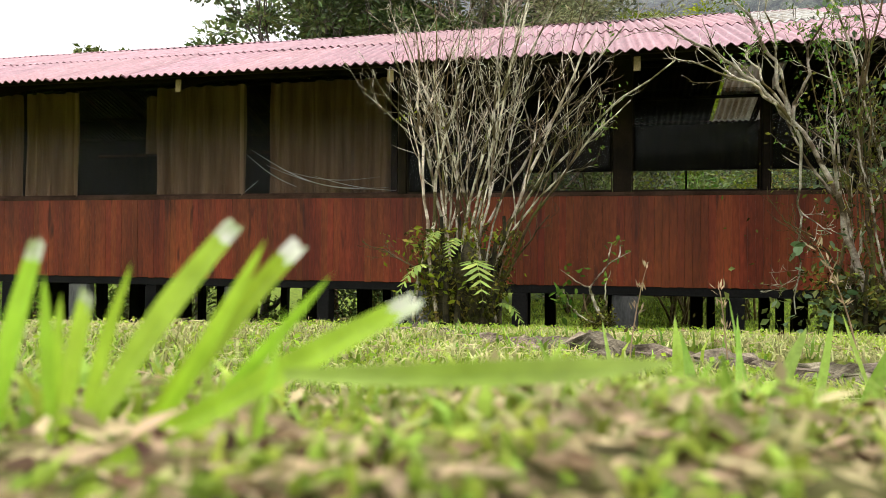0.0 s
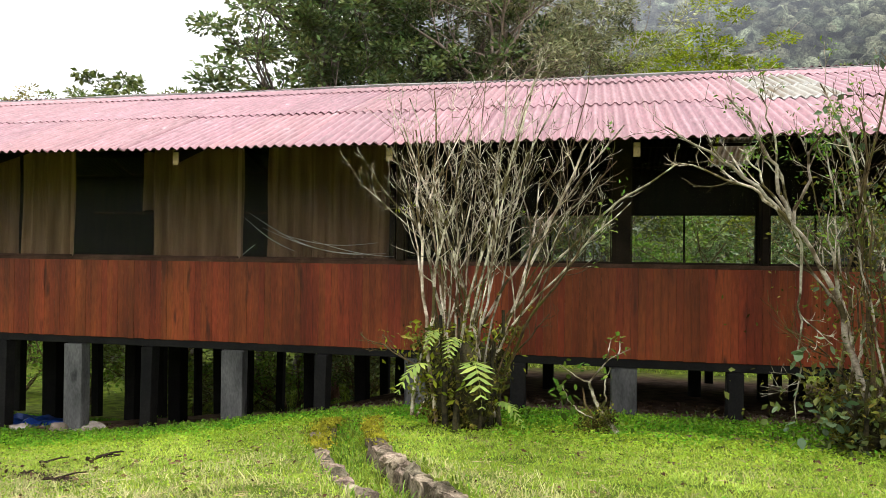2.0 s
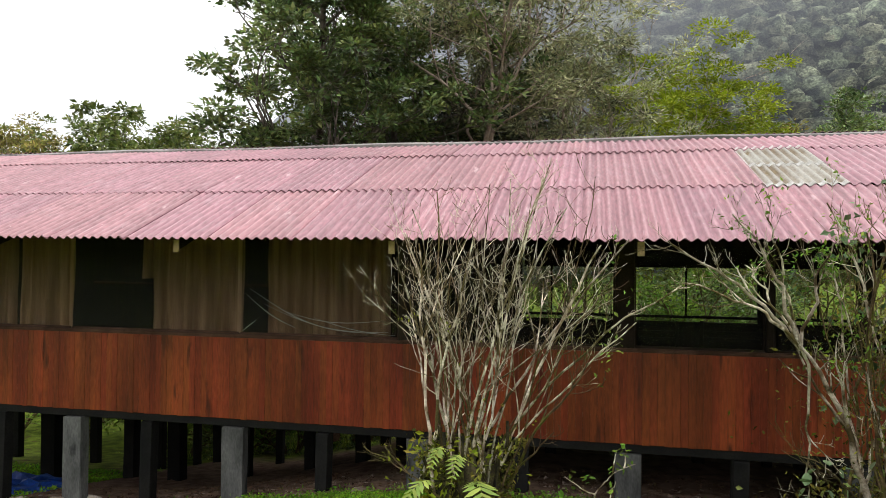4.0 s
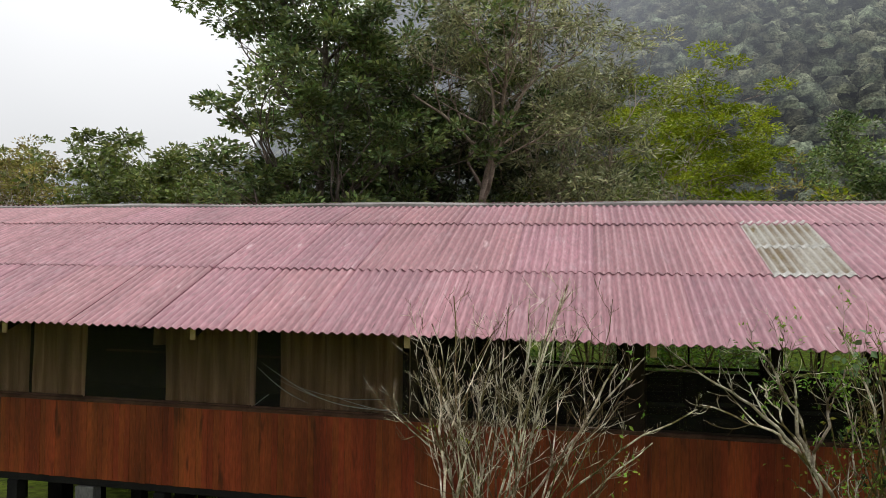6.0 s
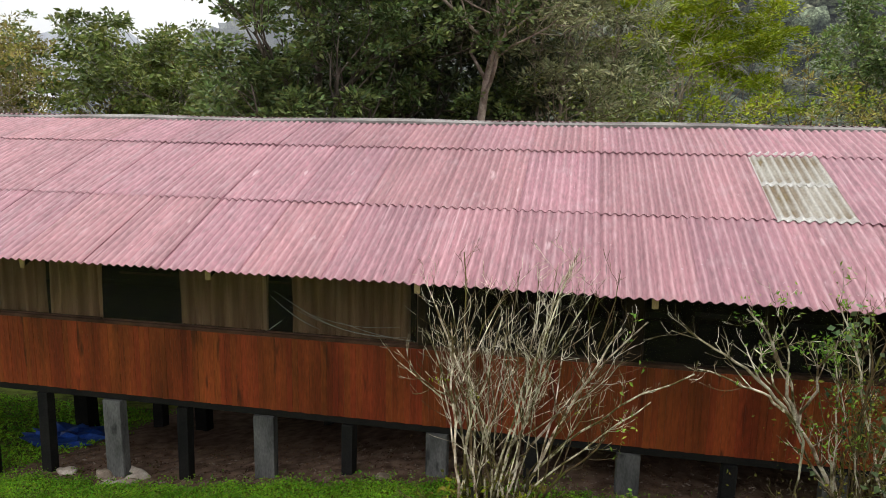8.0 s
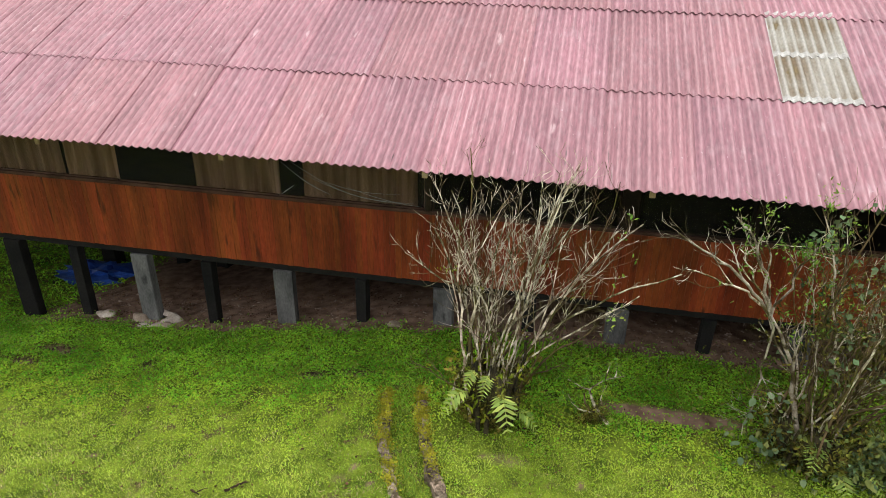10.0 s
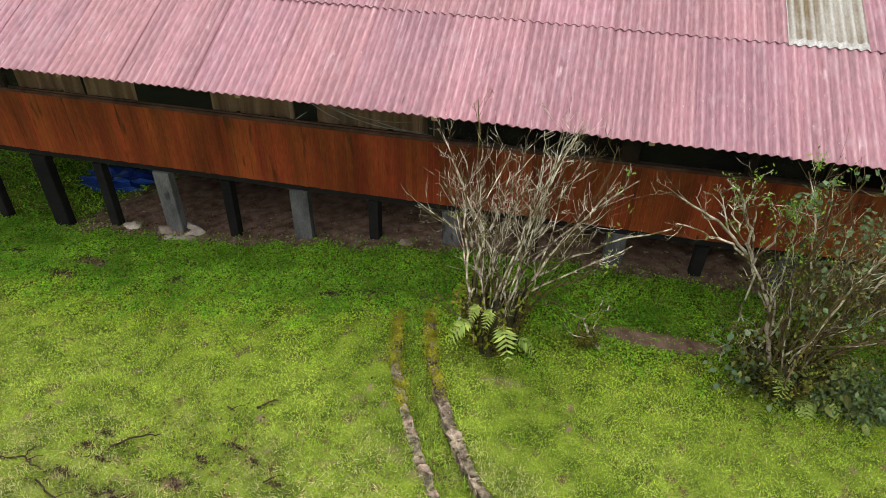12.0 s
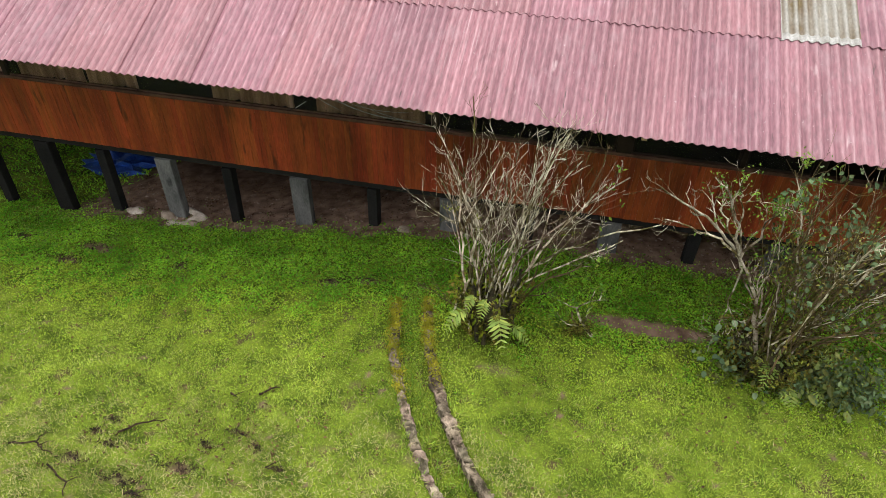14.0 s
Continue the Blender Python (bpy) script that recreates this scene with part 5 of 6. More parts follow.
for i, (dx, dy, dz, turn, ln) in enumerate(((0.2, -0.3, 0.2, -1.3, 0.4), (0.45, -0.25, 0.22, -0.9, 0.38), (0.0, -0.25, 0.45, -1.9, 0.34), (0.5, 0.0, 0.5, -0.3, 0.4))):
    fern(shrub_b, foot_b + np.array([dx, dy, dz]), turn, ln, 520 + i)


def sapling(at, seed):
    """A leaning half-dead stem with a mossy knot and a few leafy shoots."""
    r = np.random.RandomState(seed)
    base = np.array([at[0], at[1], float(lie(*at)) - 0.02])
    top = thing("sapling", tuple(base), "small leaning pale stem with mossy knot and a few leafy shoots", "shrub")

    def limb(name, ends, radius, material, thin=0.5):
        t = np.linspace(0, len(ends) - 1, 4 * len(ends))
        e = np.array(ends)
        pts = base + np.stack([np.interp(t, range(len(ends)), e[:, k]) for k in range(3)], 1) + r.normal(0, 0.004, (len(t), 3))
        g = Geo()
        tube(g, pts, radius * np.linspace(1, thin, len(t)), 6)
        part(name, g, M[material], top, smooth=True)

    limb("stem", [(0.03, 0, -0.05), (-0.10, 0, 0.114), (-0.17, 0.02, 0.20), (-0.235, 0.03, 0.305), (-0.275, 0.03, 0.418), (-0.285, 0.03, 0.47)], 0.024, "bark")
    limb("stem", [(-0.22, 0.05, -0.03), (-0.24, 0.04, 0.10), (-0.20, 0.02, 0.22), (-0.143, 0.0, 0.33)], 0.035, "stool", 0.35)
    limb("stem", [(-0.24, 0.04, 0.13), (-0.317, 0.03, 0.267), (-0.344, 0.02, 0.415)], 0.016, "twig")
    for ends in ([(-0.285, 0.03, 0.468), (-0.394, 0.0, 0.513), (-0.544, -0.05, 0.634)], [(-0.285, 0.03, 0.468), (-0.199, 0.0, 0.595), (-0.118, -0.03, 0.697), (0.054, -0.08, 0.797)],
                 [(-0.135, -0.02, 0.68), (-0.12, 0.0, 0.78), (-0.105, 0.02, 0.871)], [(-0.04, -0.05, 0.74), (-0.03, -0.03, 0.82), (-0.024, 0.0, 0.898)],
                 [(-0.143, 0.0, 0.32), (-0.159, -0.03, 0.488), (-0.112, -0.05, 0.623)], [(-0.24, 0.03, 0.15), (-0.376, -0.04, 0.229), (-0.466, -0.08, 0.325), (-0.517, -0.1, 0.459)]):
        limb("shoot", ends, 0.0085, "bark", 0.35)
    g = Geo()
    spots, sizes = [], []
    for place, count, spread, size in (((-0.03, 0.0, 0.90), 7, 0.025, 0.065), ((-0.14, 0.0, 0.865), 2, 0.015, 0.06), ((0.02, -0.06, 0.82), 3, 0.02, 0.06), ((-0.05, -0.05, 0.74), 5, 0.03, 0.055), ((-0.13, -0.03, 0.70), 4, 0.025, 0.055),
                                       ((-0.36, 0.0, 0.595), 5, 0.03, 0.075), ((-0.469, -0.03, 0.636), 3, 0.03, 0.065), ((-0.14, -0.05, 0.548), 5, 0.02, 0.065),
                                       ((-0.49, -0.08, 0.36), 26, 0.065, 0.075), ((-0.56, -0.1, 0.41), 5, 0.04, 0.09), ((-0.40, -0.05, 0.13), 4, 0.03, 0.06), ((0.03, -0.03, 0.085), 7, 0.05, 0.07)):
        spots.append(base + np.array(place) + r.normal(0, spread, (count, 3)))
        sizes.append(size * r.uniform(0.7, 1.15, count))
    spots = np.concatenate(spots)
    round_leaves(g, spots, r.normal(0, 0.6, (len(spots), 3)) - np.array([0, 0.2, 0]), np.concatenate(sizes), 0.55, r)
    part("leaves", g, M["leaf_fresh"], top, "sparse fresh green leaves")
    g = Geo()
    n = 1500
    at_l = base + np.where(r.uniform(0, 1, (n, 1)) < 0.6, np.array([-0.16, 0, 0.16]), np.array([-0.31, 0, 0.13])) + r.normal(0, 1, (n, 3)) * np.array([0.05, 0.05, 0.06])
    leaves(g, at_l, r.normal(0, 0.7, (n, 3)), r.uniform(0.012, 0.032, n), 0.6, r)
    tagged(part("moss_clump", g, M["moss_leaf"], top, "brown and yellow-green moss"), kind="stuff")


sapling((0.55, 6.65), 430)


# ---- stone-lined drain ----
def rough_stone(r, lx, ly, lz):
    """A worn block with uneven faces."""
    nx, ny = 6, 4
    xs, ys = np.linspace(-lx / 2, lx / 2, nx), np.linspace(-ly / 2, ly / 2, ny)
    v = [(x, y, -0.022 * (abs(i - 2.5) / 2.5) ** 2 - 0.02 * (abs(j - 1.5) > 1) + r.normal(0, 0.007)) for i, x in enumerate(xs) for j, y in enumerate(ys)]
    rim = [0, 1, 2, 3, 7, 11, 15, 19, 23, 22, 21, 20, 16, 12, 8, 4]
    top_count = nx * ny
    low = [(v[k][0] * r.uniform(0.92, 1.02), v[k][1] * r.uniform(0.9, 1.08), -lz * f) for f in (0.22, 0.55, 1.0) for k in rim]
    v = np.array(v + low) + r.normal(0, 0.009, (len(v) + len(low), 3)) * np.array([1, 1, 0.6])
    f = [(i * ny + j, (i + 1) * ny + j, (i + 1) * ny + j + 1, i * ny + j + 1) for i in range(nx - 1) for j in range(ny - 1)]
    m = len(rim)
    for k in range(m):
        q = (k + 1) % m
        f += [(rim[k], rim[q], top_count + q, top_count + k)]
        f += [(top_count + m * h + k, top_count + m * h + q, top_count + m * (h + 1) + q, top_count + m * (h + 1) + k) for h in (0, 1)]
    return Geo().add(v, f).mesh("kerb_stone", M["stone"], False)


stone_rng = np.random.RandomState(61)
stone_meshes = [rough_stone(stone_rng, 0.14 + 0.03 * (i % 5), 0.095 + 0.016 * (i % 3), 0.25) for i in range(15)]
run_at = np.concatenate([[0], np.cumsum(np.hypot(*np.diff(CHANNEL, axis=0).T))])
for side, name, off, raise_by in ((-1, "drain_kerb", 0.235, 0.004), (1, "drain_kerb", 0.225, 0.010)):
    g = Geo()
    ss = np.linspace(0.1, run_at[-1] - 0.1, 90)
    mx, my = np.interp(ss, run_at, CHANNEL[:, 0]), np.interp(ss, run_at, CHANNEL[:, 1])
    dx, dy = np.gradient(mx), np.gradient(my)
    ln = np.hypot(dx, dy)
    nx, ny = -dy / ln * side, dx / ln * side
    px, py = mx + nx * off, my + ny * off
    pz = lie(px, py) + raise_by - 0.05
    v = []
    for i in range(90):
        for w, h in ((-0.05, -0.2), (-0.045, 0.028), (0.045, 0.028), (0.05, -0.2)):
            rough = stone_rng.normal(0, 0.008, 3)
            v.append((px[i] + nx[i] * w + rough[0], py[i] + ny[i] * w + rough[1], pz[i] + h + rough[2]))
    g.add(v, [(4 * i + a, 4 * i + a + 1, 4 * i + a + 5, 4 * i + a + 4) for i in range(89) for a in range(3)])
    kerb = part(name, g, M["stone"])
    tagged(kerb, "low mossy kerb of rough brown stones along the drain", "kerb", kind="structure")
    s = 0.15
    k = 0
    while s < run_at[-1] - 0.2:
        i = int(np.clip(np.searchsorted(ss, s), 1, 88))
        st = part("kerb_stone", stone_meshes[stone_rng.randint(15)], None, kerb,
                  at=(px[i] + nx[i] * stone_rng.normal(0, 0.008), py[i] + ny[i] * stone_rng.normal(0, 0.008), pz[i] + 0.050 + stone_rng.normal(0, 0.013)))
        st.rotation_euler = (stone_rng.normal(0, 0.05), stone_rng.normal(0, 0.05), math.atan2(dy[i], dx[i]) + stone_rng.normal(0, 0.09) + (math.pi if k % 2 else 0))
        s += 0.150 + stone_rng.uniform(-0.04, 0.06)
        k += 1
    # moss over the first metre
    g = Geo()
    n = 6500
    pick = stone_rng.uniform(0.0, 2.0, n)
    q = np.interp(pick, ss, px), np.interp(pick, ss, py)
    at_m = np.stack([q[0] + stone_rng.normal(0, 0.05, n), q[1] + stone_rng.normal(0, 0.02, n), lie(*q) + raise_by + stone_rng.uniform(-0.015, 0.016, n)], 1)
    keep = stone_rng.uniform(0, 1, n) > np.clip((pick - 0.7) / 1.3 + 0.4 * speck(q[0], q[1], 41, 0.3), 0, 1)
    leaves(g, at_m[keep], stone_rng.normal(0, 0.8, (keep.sum(), 3)) + np.array([0, 0, 0.3]), stone_rng.uniform(0.012, 0.034, keep.sum()), 0.6, stone_rng)
    tagged(part("kerb_moss", g, M["moss"]), "yellow-green moss on the kerb stones", "moss", kind="stuff")


# ---- under and beside the house ----
def lump(at, size, seed, material, label, name, category, flat=0.7, rough=0.09):
    r = np.random.RandomState(seed)
    bm = bmesh.new()
    bmesh.ops.create_icosphere(bm, subdivisions=3, radius=1.0)
    ph = r.uniform(0, 6.28, (6, 3))
    fr = r.uniform(1.0, 3.2, (6, 3)) * (1 if rough < 0.1 else 2.2)
    for v in bm.verts:
        p = np.array(v.co)
        k = 1 + rough * sum(math.sin(f @ p * 1.6 + q[0]) for f, q in zip(fr, ph)) / 1.5
        v.co = Vector((p[0] * k * size[0], p[1] * k * size[1], p[2] * k * size[2] * flat))
    me = bpy.data.meshes.new(name)
    bm.to_mesh(me)
    bm.free()
    me.polygons.foreach_set("use_smooth", np.full(len(me.polygons), rough < 0.1))
    me.materials.append(material)
    ob = part(name, me, None, at=(at[0], at[1], float(lie(*at)) + size[2] * 0.25))
    return tagged(ob, label, category)


lump((-7.02, 8.78), (0.15, 0.12, 0.14), 71, M["boulder"], "rounded brown boulder beside a concrete pier", "boulder", "rock")
lump((-7.72, 8.82), (0.17, 0.10, 0.08), 72, M["cement"], "pale flat stone beside a stilt", "boulder", "rock")
lump((-6.45, 8.62), (0.10, 0.08, 0.07), 73, M["boulder"], "small brown stone by the pier", "boulder", "rock")
lump((-2.6, 8.75), (0.12, 0.09, 0.05), 74, M["boulder"], "small flat stone under the wall", "boulder", "rock")
lump((-9.4, 10.9), (0.75, 0.5, 0.32), 75, M["tarp"], "crumpled blue tarpaulin heap under the house", "tarpaulin", "tarpaulin", 0.5, 0.24)
g = Geo()
rr = np.random.RandomState(79)
n = 28
ang = np.linspace(0, 2 * np.pi, n, endpoint=False)
v = []
for rad, h in ((0.15, 0.05), (0.22, 0.11), (0.30, 0.09), (0.40, -0.04)):
    wob = 1 + 0.12 * np.sin(ang * 3 + 1) + 0.08 * np.sin(ang * 5) + rr.normal(0, 0.03, n)
    for a, w in zip(ang, wob):
        v.append((-6.72 + math.cos(a) * rad * w, 8.80 + math.sin(a) * rad * w * 0.85, float(lie(-6.72, 8.8)) + h * (1 + rr.normal(0, 0.1)) * (0.6 + 0.5 * math.cos(a - 0.3))))
g.add(v, [(k * n + i, k * n + (i + 1) % n, (k + 1) * n + (i + 1) % n, (k + 1) * n + i) for k in range(3) for i in range(n)])
tagged(part("cement_collar", g, M["cement"], smooth=True), "crumbling pale cement collar round a pier", "footing")


def fallen_twig(points, radius, seed):
    r = np.random.RandomState(seed)
    g = Geo()
    pts = []
    for (xa, ya), (xb, yb) in zip(points[:-1], points[1:]):
        for t in np.linspace(0, 1, 6)[:-1]:
            x, y = xa + (xb - xa) * t + r.normal(0, 0.012), ya + (yb - ya) * t + r.normal(0, 0.012)
            pts.append((x, y, float(lie(x, y)) + 0.035 + r.normal(0, 0.006)))
    tube(g, pts, radius * np.linspace(1, 0.5, len(pts)), 5)
    k = len(pts) // 2
    tube(g, [pts[k], np.array(pts[k]) + (0.08, 0.06, 0.02), np.array(pts[k]) + (0.15, 0.07, 0.03)], [radius * 0.7, radius * 0.5, radius * 0.3], 4)
    ob = part("fallen_twig", g, M["dry_twig"])
    tagged(ob, "dark dead twig lying on the lawn", "twig", "twigs on the lawn")


fallen_twig([(-5.5, 3.40), (-5.26, 3.48), (-5.12, 3.42), (-4.94, 3.35)], 0.012, 81)
fallen_twig([(-5.26, 3.48), (-5.29, 3.66)], 0.008, 82)
fallen_twig([(-4.93, 3.25), (-4.59, 3.08), (-4.5, 2.92)], 0.011, 83)
fallen_twig([(-4.53, 3.84), (-4.3, 4.08), (-4.10, 4.17)], 0.013, 84)
fallen_twig([(-3.28, 4.72), (-3.08, 4.98)], 0.016, 85)
fallen_twig([(-3.95, 3.10), (-3.83, 3.16), (-3.74, 3.08)], 0.012, 87)
fallen_twig([(-2.72, 3.70), (-2.60, 3.86)], 0.009, 88)
fallen_twig([(-3.62, 4.72), (-3.5, 4.66)], 0.012, 89)


# ---- lawn ----
def scatter(r, x0, x1, y0, y1, per_m2, keep):
    n = int((x1 - x0) * (y1 - y0) * per_m2)
    x, y = r.uniform(x0, x1, n), r.uniform(y0, y1, n)
    ok = r.uniform(0, 1, n) < keep(x, y)
    x, y = x[ok], y[ok]
    return np.stack([x, y, ground_z(x, y) + 0.010 * speck(x, y, 5, 0.25) + 0.012 * speck(x, y, 6, 0.7) - 0.004], 1)


def on_kerb(x, y):
    off, run = channel_off(x, y)
    return (np.abs(np.abs(off) - 0.23) < 0.06) & (run > 0.3)


def lawn_keep(x, y):
    """Dense turf, thinner on soil, none on the kerbs."""
    thin = 1 - 0.93 * bare(x, y)
    wide = (np.arctan2(x - 0.3, y + 1.6) > -1.05) & (np.arctan2(x - 0.3, y + 1.6) < 0.62)
    return np.where(on_kerb(x, y), 0.03, thin) * wide * (np.hypot(x - 0.33, y - 0.36) > 0.5)


r = np.random.RandomState(901)
at = scatter(r, -10.5, 5.5, -0.8, 8.9, 3300, lambda x, y: lawn_keep(x, y) * step((y + 0.8) / 2.2) * (0.22 + 0.78 * step((6.6 - y + 0.5 * speck(x, y, 12, 0.9)) / 1.2)))
dry = r.uniform(0, 1, len(at)) < 0.06 + 0.86 * step((4.7 - at[:, 1] + 0.8 * speck(at[:, 0], at[:, 1], 15, 1.3)) / 1.4)
for some_of, material, name, text in ((dry, "dry_grass", "pale_grass", "pale yellowish mown lawn grass"), (~dry, "grass", "lawn_grass", "short yellow-green mown lawn grass")):
    g = Geo()
    for near_in, joints in ((True, 2), (False, 1)):
        some = at[some_of & ((at[:, 1] < 2.8) == near_in)]
        n = len(some)
        blades(g, some, r.uniform(0.3, 1.3, n), r.uniform(0.016, 0.046, n) * (1 + 0.35 * speck(some[:, 0], some[:, 1], 14, 0.5)), r.uniform(0.004, 0.009, n), r, joints)
    tagged(part(name, g, M[material]), text, "grass", kind="stuff")

at = scatter(r, -10.5, 5.5, 1.3, 8.9, 4300, lambda x, y: lawn_keep(x, y) * (0.16 + 0.84 * step((y - 5.3 + 0.7 * speck(x, y, 12, 0.9)) / 1.8)) * (0.25 + 0.75 * step(speck(x, y, 17, 0.13) * 1.2 + 0.75)))
fresh = r.uniform(0, 1, len(at)) < 0.04 + 0.96 * step((at[:, 1] - 6.0 + 0.5 * speck(at[:, 0], at[:, 1], 12, 0.9)) / 1.3)
for some_of, material, name, text in ((fresh, "moss_grass", "shade_herbs", "low green creeping herbs in the turf"), (~fresh, "clover", "lawn_herbs", "yellow-green creeping herbs in the mown lawn")):
    g = Geo()
    some = at[some_of]
    n = len(some)
    some[:, 2] += r.uniform(0.004, 0.05, n)
    leaves(g, some, r.normal(0, 1, (n, 3)) * np.array([1, 1, 0.35]) + np.array([0, 0, 0.15]), r.uniform(0.014, 0.036, n) * (0.55 + 0.70 * step((some[:, 1] - 3.5) / 4.0)), 0.65, r)
    tagged(part(name, g, M[material]), text, "plants", kind="stuff")

g = Geo()
at = scatter(r, -10.0, 5.0, 0.6, 7.6, 420, lambda x, y: lawn_keep(x, y) * (0.04 + 0.5 * step((speck(x, y, 21, 1.4) + 0.2) / 0.8) * step((6.0 - y) / 1.5) + 0.9 * step((4.6 - y) / 1.2) * step((-x - 1.2) / 1.0) * step((speck(x, y, 24, 0.5) + 0.4) / 0.5)))
n = len(at)
at[:, 2] += r.uniform(0.015, 0.04, n)
leaves(g, at, r.normal(0, 1, (n, 3)) * np.array([1, 1, 0.12]), r.uniform(0.03, 0.10, n), 0.055, r)
tagged(part("lawn_straw", g, M["straw"]), "dry straw lying in the lawn", "straw", kind="stuff")

g = Geo()
at = scatter(r, -10.0, 5.0, 0.5, 8.2, 210, lambda x, y: (y > 2.6) * (np.hypot(x - 0.33, y - 0.36) > 0.5) * (0.08 + 0.5 * step((speck(x, y, 22, 0.7) - 0.55) / 0.4) + 0.8 * step(1.3 - np.hypot((x + 3.6) / 1.2, (y - 4.2) / 0.7) + 0.7 * speck(x, y, 23, 0.3))))
n = len(at)
at[:, 2] += r.uniform(0.012, 0.035, n)
leaves(g, at, r.normal(0, 1, (n, 3)) * np.array([1, 1, 0.2]), r.uniform(0.02, 0.055, n), 0.5, r)
tagged(part("dead_leaves", g, M["dead_leaf"]), "brown dead leaves scattered on the lawn", "leaves", kind="stuff")

# crumbs of dark bark and rotten leaves lying in the turf
g = Geo()
# in HOLLOWS the crumbs darken the holes, standing in for wet soil and shade
for x, y, w, h in HOLLOWS + WORN[:5] + [(-3.87, 3.14, 0.08, 0.04), (-4.55, 3.66, 0.09, 0.03), (-2.95, 4.0, 0.05, 0.05), (-2.6, 3.75, 0.08, 0.04)]:
    n = int(2200 * (w * h) ** 0.5)
    along = r.normal(0, w * 0.7, n)
    spot_x, spot_y = x + along, y + 0.5 * h * np.sin(along * 23 + x) + r.normal(0, h * 0.45, n) * (1 + np.sin(along * 61))
    spot = np.stack([spot_x, spot_y, ground_z(spot_x, spot_y) + r.uniform(0.008, 0.038, n)], 1)
    leaves(g, spot, r.normal(0, 1, (n, 3)) * np.array([1, 1, 0.3]), r.uniform(0.012, 0.034, n), 0.45, r)
tagged(part("bark_crumbs", g, M["dry_twig"]), "dark crumbs of bark and rotten leaves in the turf, also darkening its hollows", "litter", kind="stuff")

# weeds in the drain and along the wall
g = Geo()
at = scatter(r, -2.4, 3.0, 0.6, 7.0, 900, lambda x, y: (np.abs(channel_off(x, y)[0]) < 0.17) * 0.9 + 0.8 * (np.abs(np.abs(channel_off(x, y)[0]) - 0.30) < 0.035))
n = len(at)
blades(g, at, r.uniform(0.3, 1.0, n), r.uniform(0.05, 0.15, n) * np.where(np.abs(channel_off(at[:, 0], at[:, 1])[0]) > 0.2, 0.55, 1.0), r.uniform(0.005, 0.012, n), r)
tagged(part("drain_weeds", g, M["drain_grass"]), "rank green grass growing in the drain", "grass", kind="stuff")
g = Geo()
at = scatter(r, -10.0, 5.0, 6.9, 8.75, 520, lambda x, y: step((speck(x, y, 31, 0.5) + 0.1) / 0.5) * (1 - bare(x, y)) * step((y - 6.7) / 1.2))
n = len(at)
at[:, 2] += r.uniform(0.02, 0.08, n)
leaves(g, at, r.normal(0, 0.8, (n, 3)) + np.array([0, 0, 0.3]), r.uniform(0.02, 0.06, n), 0.6, r)
tagged(part("wall_weeds", g, M["leaf_fresh"]), "low leafy weeds along the edge of the lawn", "plants", kind="stuff")

# clods, litter and weeds on the soil under the eaves
g = Geo()
at = scatter(r, -8.6, 5.0, 8.45, 10.6, 260, lambda x, y: bare(x, y) * (0.35 + 0.65 * step((speck(x, y, 36, 0.6) + 0.3) / 0.5)))
n = len(at)
at[:, 2] += r.uniform(0.0, 0.012, n)
leaves(g, at, r.normal(0, 1, (n, 3)) * np.array([1, 1, 0.25]), r.uniform(0.02, 0.06, n), 0.6, r)
tagged(part("soil_litter", g, M["dead_leaf"]), "brown litter on the soil under the house", "litter", kind="stuff")
g = Geo()
at = scatter(r, -8.6, 5.0, 8.45, 10.0, 330, lambda x, y: bare(x, y) * step((speck(x, y, 37, 0.4) - 0.1) / 0.5))
n = len(at)
for p, size in zip(at, r.uniform(0.008, 0.028, n)):
    spin = r.normal(0, 1, (6, 3)) * 0.25 + np.array([(1, 0, 0), (-1, 0, 0), (0, 1, 0), (0, -1, 0), (0, 0, 0.7), (0, 0, -0.7)])
    g.add(p + spin * size, [(0, 2, 4), (2, 1, 4), (1, 3, 4), (3, 0, 4), (2, 0, 5), (1, 2, 5), (3, 1, 5), (0, 3, 5)])
tagged(part("soil_clods", g, M["boulder"]), "small clods and stones on the soil under the house", "stones", kind="stuff")
g = Geo()
at = scatter(r, -8.4, 5.0, 8.3, 9.5, 900, lambda x, y: 0.9 * step((speck(x, y, 38, 0.55) - 0.35) / 0.35) * step((9.3 - y) / 0.8))
n = len(at)
at[:, 2] += r.uniform(0.01, 0.09, n)
leaves(g, at, r.normal(0, 0.8, (n, 3)) + np.array([0, 0, 0.3]), r.uniform(0.02, 0.055, n), 0.6, r)
tagged(part("pier_weeds", g, M["leaf_fresh"]), "green weeds round the feet of the stilts", "plants", kind="stuff")

# grass creeping under the house's far end
g = Geo()
at = scatter(r, -13.5, -8.2, 8.8, 13.5, 620, lambda x, y: step((-x - 8.4 + 0.5 * speck(x, y, 33, 0.7)) / 0.9))
n = len(at)
at[:, 2] += r.uniform(0.01, 0.06, n)
leaves(g, at, r.normal(0, 0.9, (n, 3)) + np.array([0, 0, 0.3]), r.uniform(0.03, 0.075, n), 0.5, r)
tagged(part("far_herbs", g, M["moss_grass"]), "green herbs creeping in under the house", "plants", kind="stuff")

# far lawn behind the house
g = Geo()
at = scatter(r, -12.0, 9.0, 16.4, 24.0, 120, lambda x, y: 1.0 + 0 * x)
n = len(at)
blades(g, at, r.uniform(0.3, 1.0, n), r.uniform(0.06, 0.15, n), r.uniform(0.02, 0.035, n), r, 1)
tagged(part("far_lawn", g, M["grass"]), "longer grass behind the house", "grass", kind="stuff")

